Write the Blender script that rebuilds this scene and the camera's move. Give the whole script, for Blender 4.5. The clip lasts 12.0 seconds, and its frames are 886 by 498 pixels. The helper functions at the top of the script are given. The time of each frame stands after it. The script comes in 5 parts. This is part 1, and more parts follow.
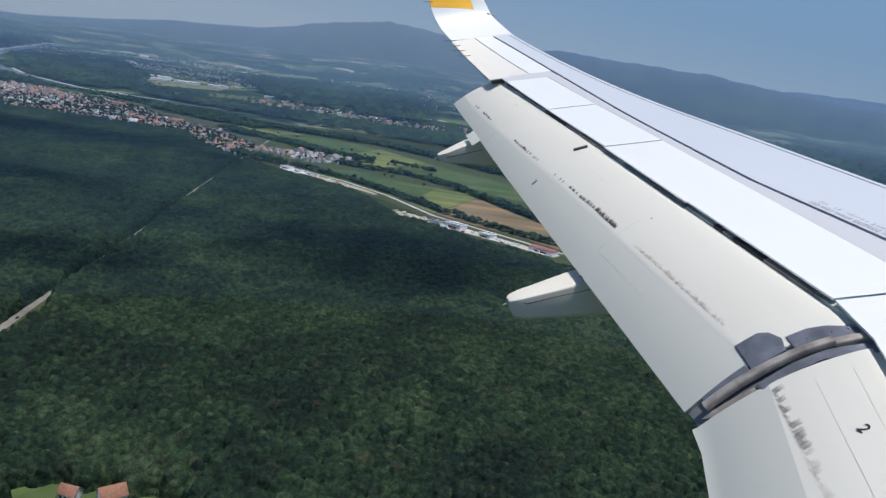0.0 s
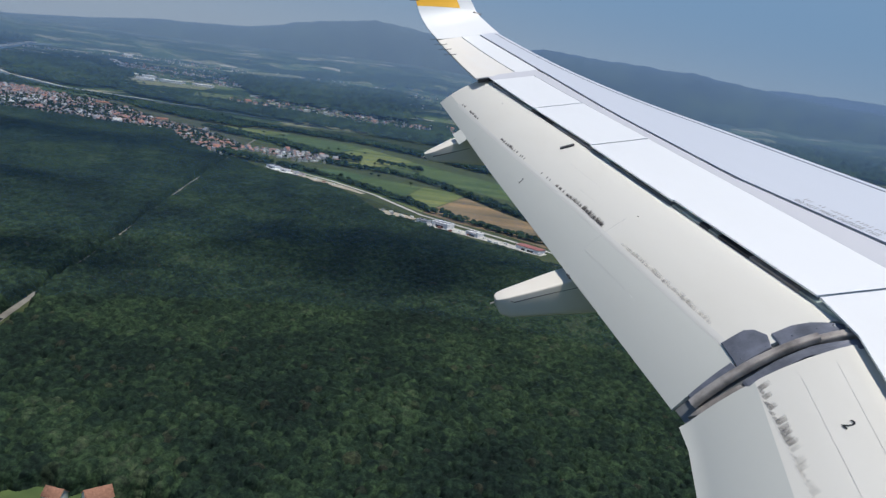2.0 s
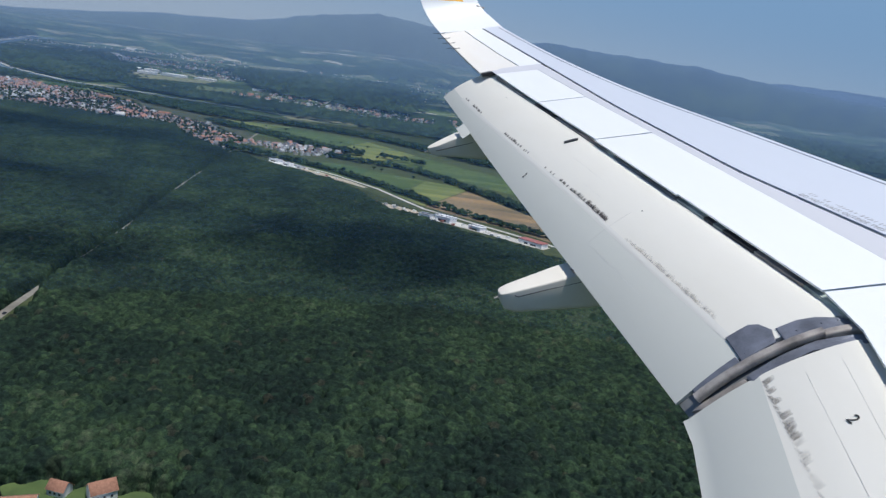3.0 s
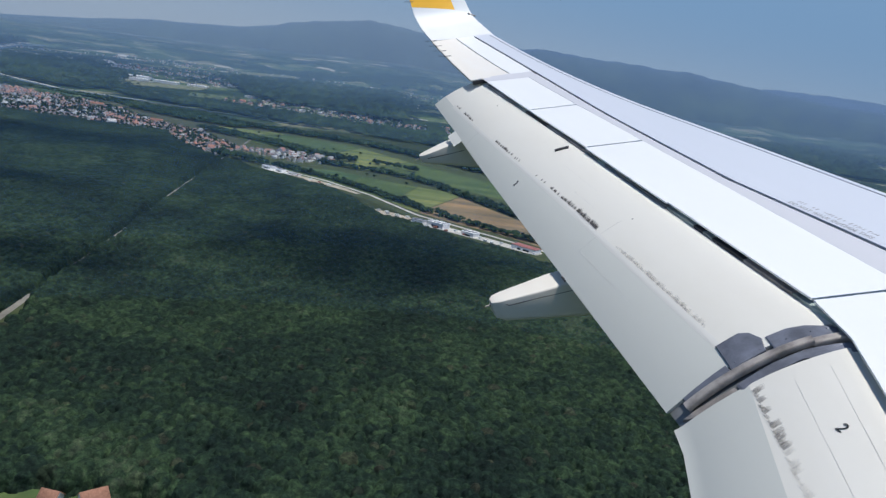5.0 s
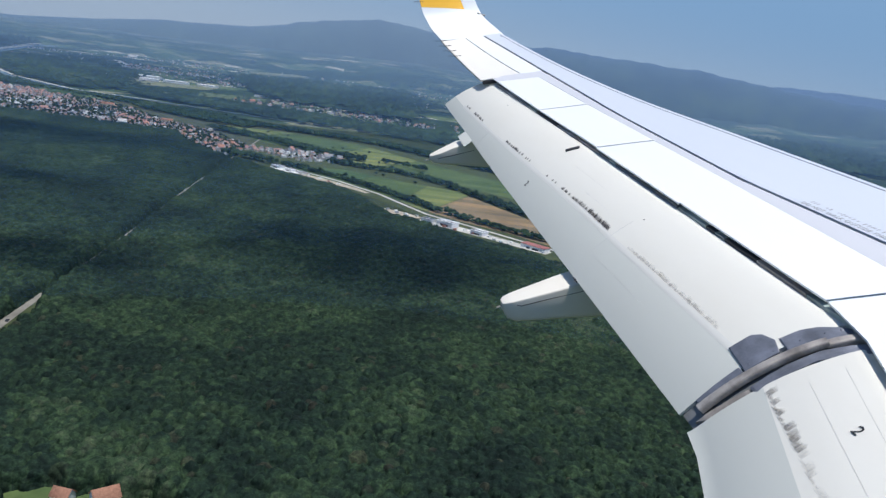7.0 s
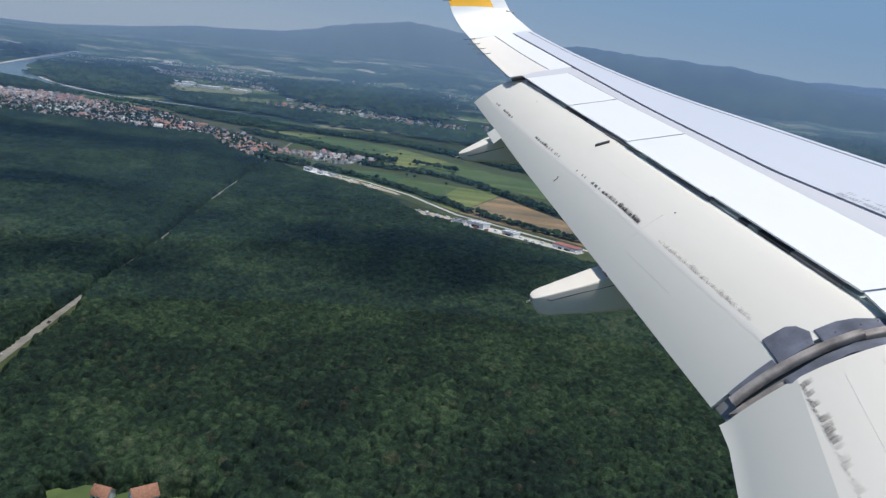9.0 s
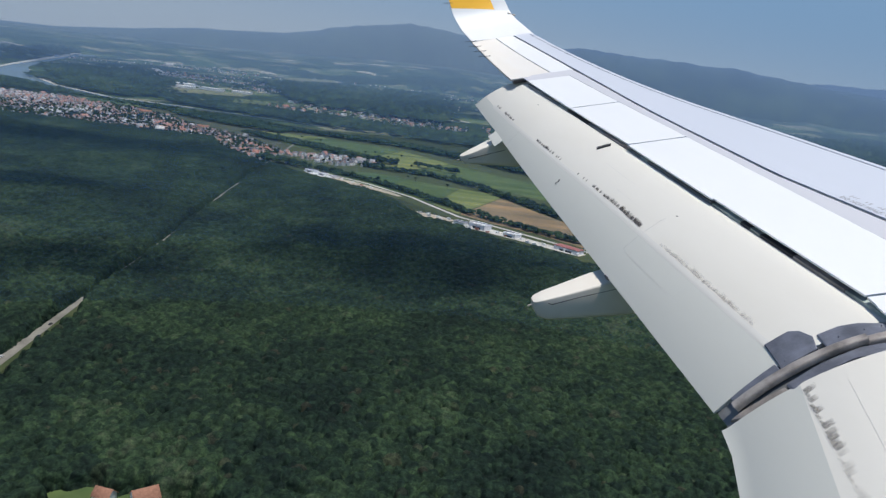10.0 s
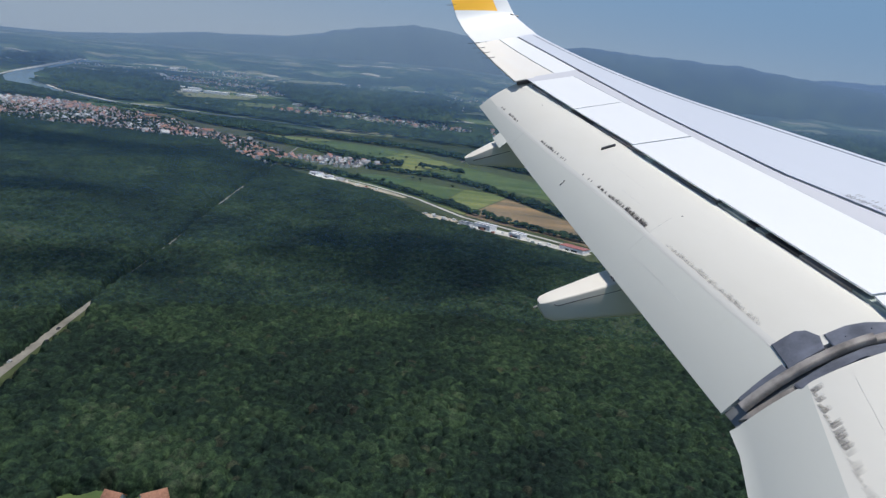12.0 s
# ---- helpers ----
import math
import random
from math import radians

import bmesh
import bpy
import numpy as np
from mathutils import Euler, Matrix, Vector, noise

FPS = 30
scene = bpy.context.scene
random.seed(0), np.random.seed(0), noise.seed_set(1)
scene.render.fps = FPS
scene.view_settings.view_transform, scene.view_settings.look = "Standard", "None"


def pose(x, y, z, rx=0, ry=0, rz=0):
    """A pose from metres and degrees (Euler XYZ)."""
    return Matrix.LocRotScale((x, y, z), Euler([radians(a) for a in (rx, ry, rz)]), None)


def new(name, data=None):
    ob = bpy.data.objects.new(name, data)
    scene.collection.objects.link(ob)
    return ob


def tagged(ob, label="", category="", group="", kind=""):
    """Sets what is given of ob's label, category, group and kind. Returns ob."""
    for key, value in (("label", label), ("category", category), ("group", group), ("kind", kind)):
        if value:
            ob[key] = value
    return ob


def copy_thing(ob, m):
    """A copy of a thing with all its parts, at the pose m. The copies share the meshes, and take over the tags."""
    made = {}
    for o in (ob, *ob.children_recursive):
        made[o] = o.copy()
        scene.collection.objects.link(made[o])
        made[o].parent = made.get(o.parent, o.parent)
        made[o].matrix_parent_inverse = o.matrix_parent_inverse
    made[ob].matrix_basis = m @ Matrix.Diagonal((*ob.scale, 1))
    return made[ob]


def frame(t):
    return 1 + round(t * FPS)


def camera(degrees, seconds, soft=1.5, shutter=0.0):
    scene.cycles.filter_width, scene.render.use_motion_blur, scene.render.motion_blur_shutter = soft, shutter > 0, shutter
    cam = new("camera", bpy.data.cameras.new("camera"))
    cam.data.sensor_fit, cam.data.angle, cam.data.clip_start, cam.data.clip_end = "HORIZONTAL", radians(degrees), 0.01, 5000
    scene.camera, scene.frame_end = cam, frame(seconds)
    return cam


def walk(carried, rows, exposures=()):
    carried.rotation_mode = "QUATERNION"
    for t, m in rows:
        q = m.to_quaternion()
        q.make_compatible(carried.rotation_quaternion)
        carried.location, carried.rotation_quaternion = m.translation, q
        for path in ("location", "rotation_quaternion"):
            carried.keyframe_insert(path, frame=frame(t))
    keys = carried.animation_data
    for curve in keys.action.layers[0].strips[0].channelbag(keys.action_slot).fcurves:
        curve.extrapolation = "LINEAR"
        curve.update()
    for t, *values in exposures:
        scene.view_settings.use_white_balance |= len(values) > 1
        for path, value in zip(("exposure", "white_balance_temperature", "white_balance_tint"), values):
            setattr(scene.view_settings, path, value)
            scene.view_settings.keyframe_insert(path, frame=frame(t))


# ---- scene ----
cam = camera(62, 12.0, soft=1.4)
ROWS = [
    (0.0, pose(165.063, -48.349, 222.764, 76.779, -7.760, 1.482)),
    (0.5, pose(165.052, -48.348, 222.759, 76.777, -7.923, 1.197)),
    (1.0, pose(165.054, -48.346, 222.751, 76.594, -8.041, 0.940)),
    (1.5, pose(165.054, -48.346, 222.750, 76.590, -8.029, 0.595)),
    (2.0, pose(165.065, -48.336, 222.759, 76.848, -7.775, 0.454)),
    (2.5, pose(165.062, -48.338, 222.762, 76.404, -7.760, 0.586)),
    (3.0, pose(165.053, -48.341, 222.765, 76.340, -7.696, 0.653)),
    (5.0, pose(165.067, -48.333, 222.789, 76.880, -7.590, 0.075)),
    (5.5, pose(165.066, -48.323, 222.768, 77.249, -7.818, 0.174)),
    (6.0, pose(165.062, -48.330, 222.774, 76.969, -7.751, 0.248)),
    (6.5, pose(165.058, -48.325, 222.780, 77.713, -8.025, 0.315)),
    (7.0, pose(165.048, -48.332, 222.802, 76.712, -7.363, 0.748)),
    (9.0, pose(165.073, -48.356, 222.760, 76.512, -6.457, 3.057)),
    (9.5, pose(165.067, -48.357, 222.782, 76.643, -6.417, 3.030)),
    (10.0, pose(165.074, -48.333, 222.770, 76.640, -6.423, 3.153)),
    (10.5, pose(165.067, -48.365, 222.789, 76.398, -6.001, 3.350)),
    (11.0, pose(165.076, -48.350, 222.790, 76.481, -5.756, 3.532)),
    (11.5, pose(165.065, -48.345, 222.784, 76.856, -5.957, 3.478)),
    (12.0, pose(165.072, -48.340, 222.785, 76.680, -5.755, 3.438)),
]
walk(cam, ROWS, [(0.0, -0.06, 6400, 9), (1.0, 0.08, 6400, 9), (2.0, -0.13, 6450, 9), (2.5, -0.20, 6350, 9), (3.2, 0.04, 6250, 9), (5.0, -0.06, 6250, 9), (5.5, -0.14, 6200, 9),
                 (6.0, -0.22, 6200, 9), (6.4, 0.1, 6150, 9), (6.7, 0.13, 6150, 9), (7.2, 0.13, 6300, 9), (9.0, 0.0, 6450, 9), (12.0, -0.04, 6450, 9)])

# ---------------------------------------------------------------- world and sun
EYE_X, EYE_Y, EYE_H = 165.0, -48.0, 222.8
SUN_DIR = Vector((0.151, -0.154, 0.973)).normalized()
sun_data = bpy.data.lights.new("sun", "SUN")
sun_data.energy, sun_data.angle, sun_data.color = 4.0, radians(0.53), (1.0, 0.955, 0.89)
sun = new("sun", sun_data)
sun.rotation_euler = SUN_DIR.to_track_quat("Z", "Y").to_euler()
sun.location = (60, -40, 420)

world = bpy.data.worlds.new("daylight")
scene.world = world
world.use_nodes = True
wn = world.node_tree
wn.nodes.clear()
sky = wn.nodes.new("ShaderNodeTexSky")
sky.sky_type = "NISHITA"
sky.sun_disc = False
sky.sun_elevation = math.asin(SUN_DIR.z)
sky.sun_rotation = math.atan2(SUN_DIR.x, SUN_DIR.y)
sky.altitude, sky.air_density, sky.dust_density, sky.ozone_density = 400, 1.0, 0.0, 5.0
bg = wn.nodes.new("ShaderNodeBackground")
bg.inputs["Strength"].default_value = 0.10
wout = wn.nodes.new("ShaderNodeOutputWorld")
# summer haze whitens the lowest degrees of the sky
way = wn.nodes.new("ShaderNodeTexCoord")
split = wn.nodes.new("ShaderNodeSeparateXYZ")
wn.links.new(way.outputs["Generated"], split.inputs[0])
low = wn.nodes.new("ShaderNodeMapRange")
low.interpolation_type = "SMOOTHSTEP"
for key, value in (("From Min", 0.06), ("From Max", 0.40), ("To Min", 0.95), ("To Max", 0.0)):
    low.inputs[key].default_value = value
wn.links.new(split.outputs["Z"], low.inputs["Value"])
# greyer low down and towards the west, bluer above
side = wn.nodes.new("ShaderNodeMath")
side.operation = "MULTIPLY_ADD"
side.inputs[1].default_value = 0.10
wn.links.new(split.outputs["X"], side.inputs[0])
wn.links.new(split.outputs["Z"], side.inputs[2])
grade = wn.nodes.new("ShaderNodeMapRange")
grade.interpolation_type = "SMOOTHSTEP"
for key, value in (("From Min", -0.02), ("From Max", 0.17)):
    grade.inputs[key].default_value = value
wn.links.new(side.outputs[0], grade.inputs["Value"])
air = wn.nodes.new("ShaderNodeMix")
air.data_type = "RGBA"
wn.links.new(grade.outputs[0], air.inputs[0])
air.inputs[6].default_value = (3.05, 3.82, 4.95, 1)
air.inputs[7].default_value = (1.85, 3.12, 4.95, 1)
veil = wn.nodes.new("ShaderNodeMix")
veil.data_type = "RGBA"
wn.links.new(low.outputs[0], veil.inputs[0])
wn.links.new(sky.outputs[0], veil.inputs[6])
wn.links.new(air.outputs[2], veil.inputs[7])
wn.links.new(veil.outputs[2], bg.inputs[0])
wn.links.new(bg.outputs[0], wout.inputs[0])


# ---------------------------------------------------------------- materials
class Mat:
    """A small builder of node materials."""

    def __init__(self, name):
        self.m = bpy.data.materials.new(name)
        self.m.use_nodes = True
        self.t = self.m.node_tree
        self.b = self.t.nodes["Principled BSDF"]

    def node(self, kind, **vals):
        n = self.t.nodes.new(kind)
        for k, v in vals.items():
            n.inputs[k].default_value = v
        return n

    def link(self, a, b):
        self.t.links.new(a, b)

    def coords(self, which="Object"):
        if which == "Position":
            return self.node("ShaderNodeNewGeometry").outputs["Position"]
        return self.node("ShaderNodeTexCoord").outputs[which]

    def noise(self, scale, detail=4.0, rough=0.6, vec=None, stretch=None):
        v = vec if vec is not None else self.coords()
        if stretch:
            mp = self.node("ShaderNodeMapping", Scale=stretch)
            self.link(v, mp.inputs["Vector"])
            v = mp.outputs[0]
        n = self.node("ShaderNodeTexNoise", Scale=scale, Detail=detail, Roughness=rough)
        self.link(v, n.inputs["Vector"])
        return n.outputs["Fac"]

    def ramp(self, fac, stops):
        r = self.t.nodes.new("ShaderNodeValToRGB")
        el = r.color_ramp.elements
        while len(el) < len(stops):
            el.new(0.5)
        for e, (p, c) in zip(el, stops):
            e.position = p
            e.color = (*c, 1) if len(c) == 3 else c
        self.link(fac, r.inputs[0])
        return r.outputs["Color"]

    def mix(self, fac, a, b, how="MIX"):
        n = self.t.nodes.new("ShaderNodeMix")
        n.data_type, n.blend_type = "RGBA", how
        for sock, val in ((n.inputs[0], fac), (n.inputs[6], a), (n.inputs[7], b)):
            if isinstance(val, (int, float)):
                sock.default_value = val
            elif isinstance(val, tuple):
                sock.default_value = (*val, 1)
            else:
                self.link(val, sock)
        return n.outputs[2]

    def math(self, op, a, b=0.0, c=0.0, clamp=False):
        n = self.t.nodes.new("ShaderNodeMath")
        n.operation, n.use_clamp = op, clamp
        for sock, val in zip(n.inputs, (a, b, c)):
            if isinstance(val, (int, float)):
                sock.default_value = val
            else:
                self.link(val, sock)
        return n.outputs[0]

    def bump(self, height, strength=0.3, distance=0.1):
        n = self.node("ShaderNodeBump", Strength=strength, Distance=distance)
        self.link(height, n.inputs["Height"])
        self.link(n.outputs[0], self.b.inputs["Normal"])

    def base(self, col):
        if isinstance(col, tuple):
            self.b.inputs["Base Color"].default_value = (*col, 1)
        else:
            self.link(col, self.b.inputs["Base Color"])

    def set(self, rough=0.5, metal=0.0, spec=0.5):
        self.b.inputs["Roughness"].default_value = rough
        self.b.inputs["Metallic"].default_value = metal
        self.b.inputs["Specular IOR Level"].default_value = spec
        return self

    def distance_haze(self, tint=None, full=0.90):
        """Far backdrop: haze painted into the surface as a glow, growing with its distance."""
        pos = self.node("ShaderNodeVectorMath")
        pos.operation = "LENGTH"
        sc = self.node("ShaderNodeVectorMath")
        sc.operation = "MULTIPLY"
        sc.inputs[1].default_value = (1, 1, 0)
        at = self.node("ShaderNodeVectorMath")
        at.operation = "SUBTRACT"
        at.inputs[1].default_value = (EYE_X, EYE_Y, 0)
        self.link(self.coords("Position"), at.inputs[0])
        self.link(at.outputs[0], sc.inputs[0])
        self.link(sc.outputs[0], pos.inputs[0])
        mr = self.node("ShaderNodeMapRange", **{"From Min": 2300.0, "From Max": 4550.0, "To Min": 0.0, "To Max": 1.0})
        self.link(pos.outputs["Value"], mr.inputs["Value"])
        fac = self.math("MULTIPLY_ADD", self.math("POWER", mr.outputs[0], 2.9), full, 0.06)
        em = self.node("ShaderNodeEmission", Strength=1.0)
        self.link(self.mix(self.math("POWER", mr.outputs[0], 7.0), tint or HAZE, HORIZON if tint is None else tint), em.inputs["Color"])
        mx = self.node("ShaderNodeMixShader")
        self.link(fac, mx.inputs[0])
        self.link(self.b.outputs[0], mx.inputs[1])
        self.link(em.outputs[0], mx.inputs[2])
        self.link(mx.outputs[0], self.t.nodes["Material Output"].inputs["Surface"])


# glow colours of the painted haze, at the horizon and nearer
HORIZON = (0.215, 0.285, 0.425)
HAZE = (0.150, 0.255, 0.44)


def island(m):
    return m.node("ShaderNodeNewGeometry").outputs["Random Per Island"]


def obj_random(m):
    return m.node("ShaderNodeObjectInfo").outputs["Random"]


def paint(name, col, dirt=(0.55, 0.54, 0.50), amount=0.25, rough=0.32):
    m = Mat(name)
    a = m.noise(1.3, 5, 0.65, stretch=(1.0, 0.35, 1.0))
    b = m.noise(38.0, 3, 0.6)
    f = m.math("MULTIPLY", m.math("SUBTRACT", a, 0.42, clamp=True), amount * 3.0, clamp=True)
    c = m.mix(f, col, dirt)
    c = m.mix(m.math("MULTIPLY", b, 0.02), c, (0.35, 0.35, 0.34))
    m.base(c)
    m.set(rough)
    m.link(m.math("MULTIPLY_ADD", a, 0.25, rough - 0.1), m.b.inputs["Roughness"])
    m.bump(m.noise(0.9, 2, 0.5), 0.05, 0.05)
    return m


WHITE = paint("wing_white_paint", (0.80, 0.81, 0.82), amount=0.10, rough=0.42).m
SPOILER = paint("spoiler_white_paint", (0.82, 0.83, 0.84), amount=0.08).m
SLAT = paint("leading_edge_paint", (0.61, 0.64, 0.705), (0.55, 0.58, 0.64), 0.1, 0.36).m
STRIP = paint("greyish_skin_paint", (0.60, 0.60, 0.635), (0.5, 0.5, 0.5), 0.15, 0.4).m
# flap paints carry the light: sunlit cream ahead, shaded grey behind, step between
FLAP = paint("flap_sunlit_cream_paint", (0.72, 0.695, 0.635), (0.62, 0.58, 0.50), 0.30, 0.6).m
FLAP_REAR = paint("flap_rear_shaded_paint", (0.56, 0.565, 0.525), (0.49, 0.485, 0.445), 0.25, 0.68).m
FLAP_LIP = paint("flap_step_half_lit_paint", (0.645, 0.63, 0.59), (0.55, 0.53, 0.49), 0.25, 0.65).m
FAIRING = paint("fairing_paint", (0.76, 0.715, 0.635), (0.58, 0.50, 0.40), 0.40, 0.5).m
YELLOW = paint("yellow_paint", (0.98, 0.52, 0.03), (0.8, 0.45, 0.05), 0.12, 0.4).m
CREAM = paint("aileron_paint", (0.77, 0.745, 0.70), (0.74, 0.63, 0.49), 0.35, 0.45).m


def plain(name, col, rough=0.5, metal=0.0, var=0.25, scale=6.0):
    m = Mat(name)
    n = m.noise(scale, 4, 0.6)
    m.base(m.ramp(n, [(0.3, tuple(c * (1 - var) for c in col)), (0.7, tuple(min(1, c * (1 + var)) for c in col))]))
    m.set(rough, metal)
    m.bump(m.noise(scale * 9, 3), 0.12, 0.01)
    return m.m


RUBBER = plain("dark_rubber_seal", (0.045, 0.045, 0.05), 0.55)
STEEL = plain("worn_grey_metal", (0.33, 0.295, 0.27), 0.5, 0.15, 0.45, 9.0)
PLATE = plain("grey_wear_plate", (0.15, 0.16, 0.195), 0.45, 0.1, 0.35, 7.0)
# near-black colour standing in for shade inside gaps and joints
DARK = plain("gap_shade_black", (0.03, 0.03, 0.032), 0.7)
# fills for the flap slot, coloured like the shade and land seen through it
SLOT_MATS = [plain("slot_grey_fill", (0.21, 0.215, 0.22), 0.6, 0.0, 0.5, 2.5), plain("slot_brown_fill", (0.27, 0.235, 0.21), 0.6, 0.0, 0.5, 2.5),
             plain("slot_green_fill", (0.30, 0.34, 0.31), 0.6, 0.0, 0.6, 2.5), plain("slot_black_fill", (0.03, 0.03, 0.032), 0.7), plain("slot_dark_fill", (0.16, 0.163, 0.168), 0.6, 0.0, 0.4, 2.5)]
GREY_INK = plain("worn_grey_marking", (0.36, 0.36, 0.38), 0.6)
LE_LINE = plain("dark_blue_grey_joint", (0.17, 0.185, 0.24), 0.5)
SEAM = plain("faint_skin_joint", (0.60, 0.59, 0.57), 0.6)
BLACK = plain("black_marking", (0.02, 0.02, 0.02), 0.5)


def leaf_mat(name, stops, stand=0.004, far=False, joined=False):
    """Foliage: a tone for each crown, drifting over the stands, mottled within the crown."""
    m = Mat(name)
    pos = m.coords("Position")
    own = island(m)
    if joined:
        at = m.node("ShaderNodeAttribute")
        at.attribute_name = "tone"
        own = at.outputs["Fac"]
    r = m.math("MULTIPLY_ADD", own, 0.52, m.math("MULTIPLY_ADD", m.noise(stand * 1.3, 3, 0.55, pos), 1.7, m.math("MULTIPLY", m.noise(stand * 5, 3, 0.6, pos), 1.4)))
    r = m.math("MULTIPLY_ADD", m.noise(0.21, 3, 0.6, pos), 0.75, r)
    r = m.math("SUBTRACT", r, 1.68, clamp=True)
    c = m.ramp(r, stops)
    if joined:
        # a few crowns are pale, a few are browned by drought
        odd = m.math("FRACT", m.math("MULTIPLY", own, 37.0))
        c = m.mix(m.ramp(odd, [(0.965, (0, 0, 0)), (0.975, (0.38, 0.38, 0.38))]), c, (0.060, 0.052, 0.036))
        c = m.mix(m.ramp(odd, [(0.992, (0, 0, 0)), (0.995, (0.28, 0.28, 0.28))]), c, (0.065, 0.085, 0.055))
    fine = m.noise(0.95, 2, 0.6, pos)
    c = m.mix(1.0, c, m.ramp(fine, [(0.36, (0.74, 0.75, 0.78)), (0.5, (1.0, 1.0, 1.0)), (0.64, (1.35, 1.32, 1.25))]), "MULTIPLY")
    c = m.mix(1.0, c, m.ramp(m.noise(0.24, 3, 0.6, pos), [(0.36, (0.60, 0.62, 0.67)), (0.5, (0.96, 0.96, 0.96)), (0.64, (1.55, 1.5, 1.36))]), "MULTIPLY")
    m.base(c)
    m.set(0.8, 0, 0.12)
    clump = m.node("ShaderNodeTexVoronoi", Scale=0.25)
    m.link(pos, clump.inputs["Vector"])
    m.bump(m.math("MULTIPLY_ADD", clump.outputs["Distance"], -1.1, m.math("MULTIPLY", m.noise(0.9, 3, 0.6, pos), 0.22)), 0.6, 1.8)
    # light passes through the leaves
    thin = m.node("ShaderNodeBsdfTranslucent")
    m.link(c, thin.inputs["Color"])
    both = m.node("ShaderNodeMixShader")
    both.inputs[0].default_value = 0.20
    m.link(m.b.outputs[0], both.inputs[1])
    m.link(thin.outputs[0], both.inputs[2])
    m.link(both.outputs[0], m.t.nodes["Material Output"].inputs["Surface"])
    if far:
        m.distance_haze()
    return m.m


LEAF_STOPS = [(k, tuple(0.82 * v for v in c)) for k, c in [(0.0, (0.010, 0.022, 0.018)), (0.3, (0.015, 0.032, 0.023)), (0.55, (0.023, 0.046, 0.028)),
              (0.8, (0.035, 0.065, 0.034)), (0.93, (0.044, 0.076, 0.041)), (1.0, (0.058, 0.084, 0.050))]]
LEAF = leaf_mat("forest_leaves", LEAF_STOPS)
CANOPY = leaf_mat("canopy_leaves", LEAF_STOPS, joined=True)
# lit copy of the forest leaves: brightened to offset the belts' deep shadows
LEAF_LIT = leaf_mat("forest_leaves_lit", [(k, tuple(1.3 * v for v in c)) for k, c in LEAF_STOPS])
LEAF_FAR = leaf_mat("distant_leaves", LEAF_STOPS, far=True)
BARK = plain("bark", (0.09, 0.07, 0.05), 0.9)


def land_mat(name, stops, scale, far=False, rows=0.0, rough=0.95):
    """Ground cover in two grains; rows: how strongly long strips of growth show, along the fields' common bearing."""
    m = Mat(name)
    pos = m.coords("Position")
    n = m.noise(scale, 6, 0.62, pos)
    c = m.ramp(n, stops)
    c = m.mix(0.5, c, m.ramp(m.noise(scale * 14, 3, 0.6, pos), [(0.3, (0.7, 0.7, 0.7)), (0.7, (1.25, 1.25, 1.2))]), "MULTIPLY")
    if rows:
        turn = m.node("ShaderNodeMapping", Rotation=(0, 0, radians(36)), Scale=(0.0022, 0.034, 1.0))
        m.link(pos, turn.inputs["Vector"])
        c = m.mix(rows, c, m.ramp(m.noise(1.0, 4, 0.65, turn.outputs[0]), [(0.34, (0.55, 0.68, 0.62)), (0.48, (0.95, 1.0, 0.9)), (0.58, (1.25, 1.2, 1.0)), (0.70, (1.7, 1.5, 1.1))]), "MULTIPLY")
    m.base(c)
    m.set(rough, 0, 0.2)
    if far:
        m.distance_haze()
    return m.m


FLOOR = land_mat("forest_floor", [(0.3, (0.020, 0.032, 0.014)), (0.7, (0.045, 0.060, 0.025))], 0.02)
MEADOW = land_mat("meadow_grass", [(0.3, (0.050, 0.085, 0.036)), (0.7, (0.095, 0.130, 0.055))], 0.008, rows=0.8)
PALE = land_mat("ripening_crop", [(0.3, (0.115, 0.145, 0.055)), (0.7, (0.17, 0.19, 0.08))], 0.01, rows=0.8)
GREENCROP = land_mat("green_crop", [(0.3, (0.045, 0.085, 0.04)), (0.7, (0.075, 0.115, 0.05))], 0.01, rows=0.8)
SOIL = land_mat("bare_soil", [(0.3, (0.155, 0.115, 0.075)), (0.7, (0.23, 0.17, 0.115))], 0.012, rows=0.8)
GRAVEL = land_mat("gravel_yard", [(0.3, (0.40, 0.38, 0.34)), (0.7, (0.60, 0.58, 0.54))], 0.03)
ROADM = land_mat("sandy_road", [(0.3, (0.15, 0.142, 0.125)), (0.7, (0.27, 0.255, 0.225))], 0.05)
VERGE = land_mat("grass_verge", [(0.3, (0.035, 0.052, 0.022)), (0.7, (0.075, 0.09, 0.04))], 0.05)
CLAY = land_mat("clay_pit", [(0.3, (0.38, 0.28, 0.18)), (0.7, (0.55, 0.44, 0.32))], 0.02, True)
PALE_FAR = land_mat("distant_crop", [(0.3, (0.13, 0.15, 0.08)), (0.7, (0.20, 0.20, 0.115))], 0.004, True)
GREEN_FAR = land_mat("distant_meadow", [(0.3, (0.07, 0.10, 0.05)), (0.7, (0.11, 0.135, 0.065))], 0.004, True)
TRACK_FAR = land_mat("distant_track", [(0.3, (0.40, 0.39, 0.36)), (0.7, (0.52, 0.51, 0.48))], 0.01, True)


def water_mat():
    m = Mat("river_water")
    m.base(m.ramp(m.noise(0.004, 3, 0.5, m.coords("Position")), [(0.3, (0.11, 0.15, 0.15)), (0.7, (0.16, 0.20, 0.20))]))
    m.set(0.18, 0, 0.5)
    m.bump(m.noise(0.05, 3, 0.6, m.coords("Position")), 0.12, 1.0)
    m.distance_haze()
    return m.m


WATER = water_mat()


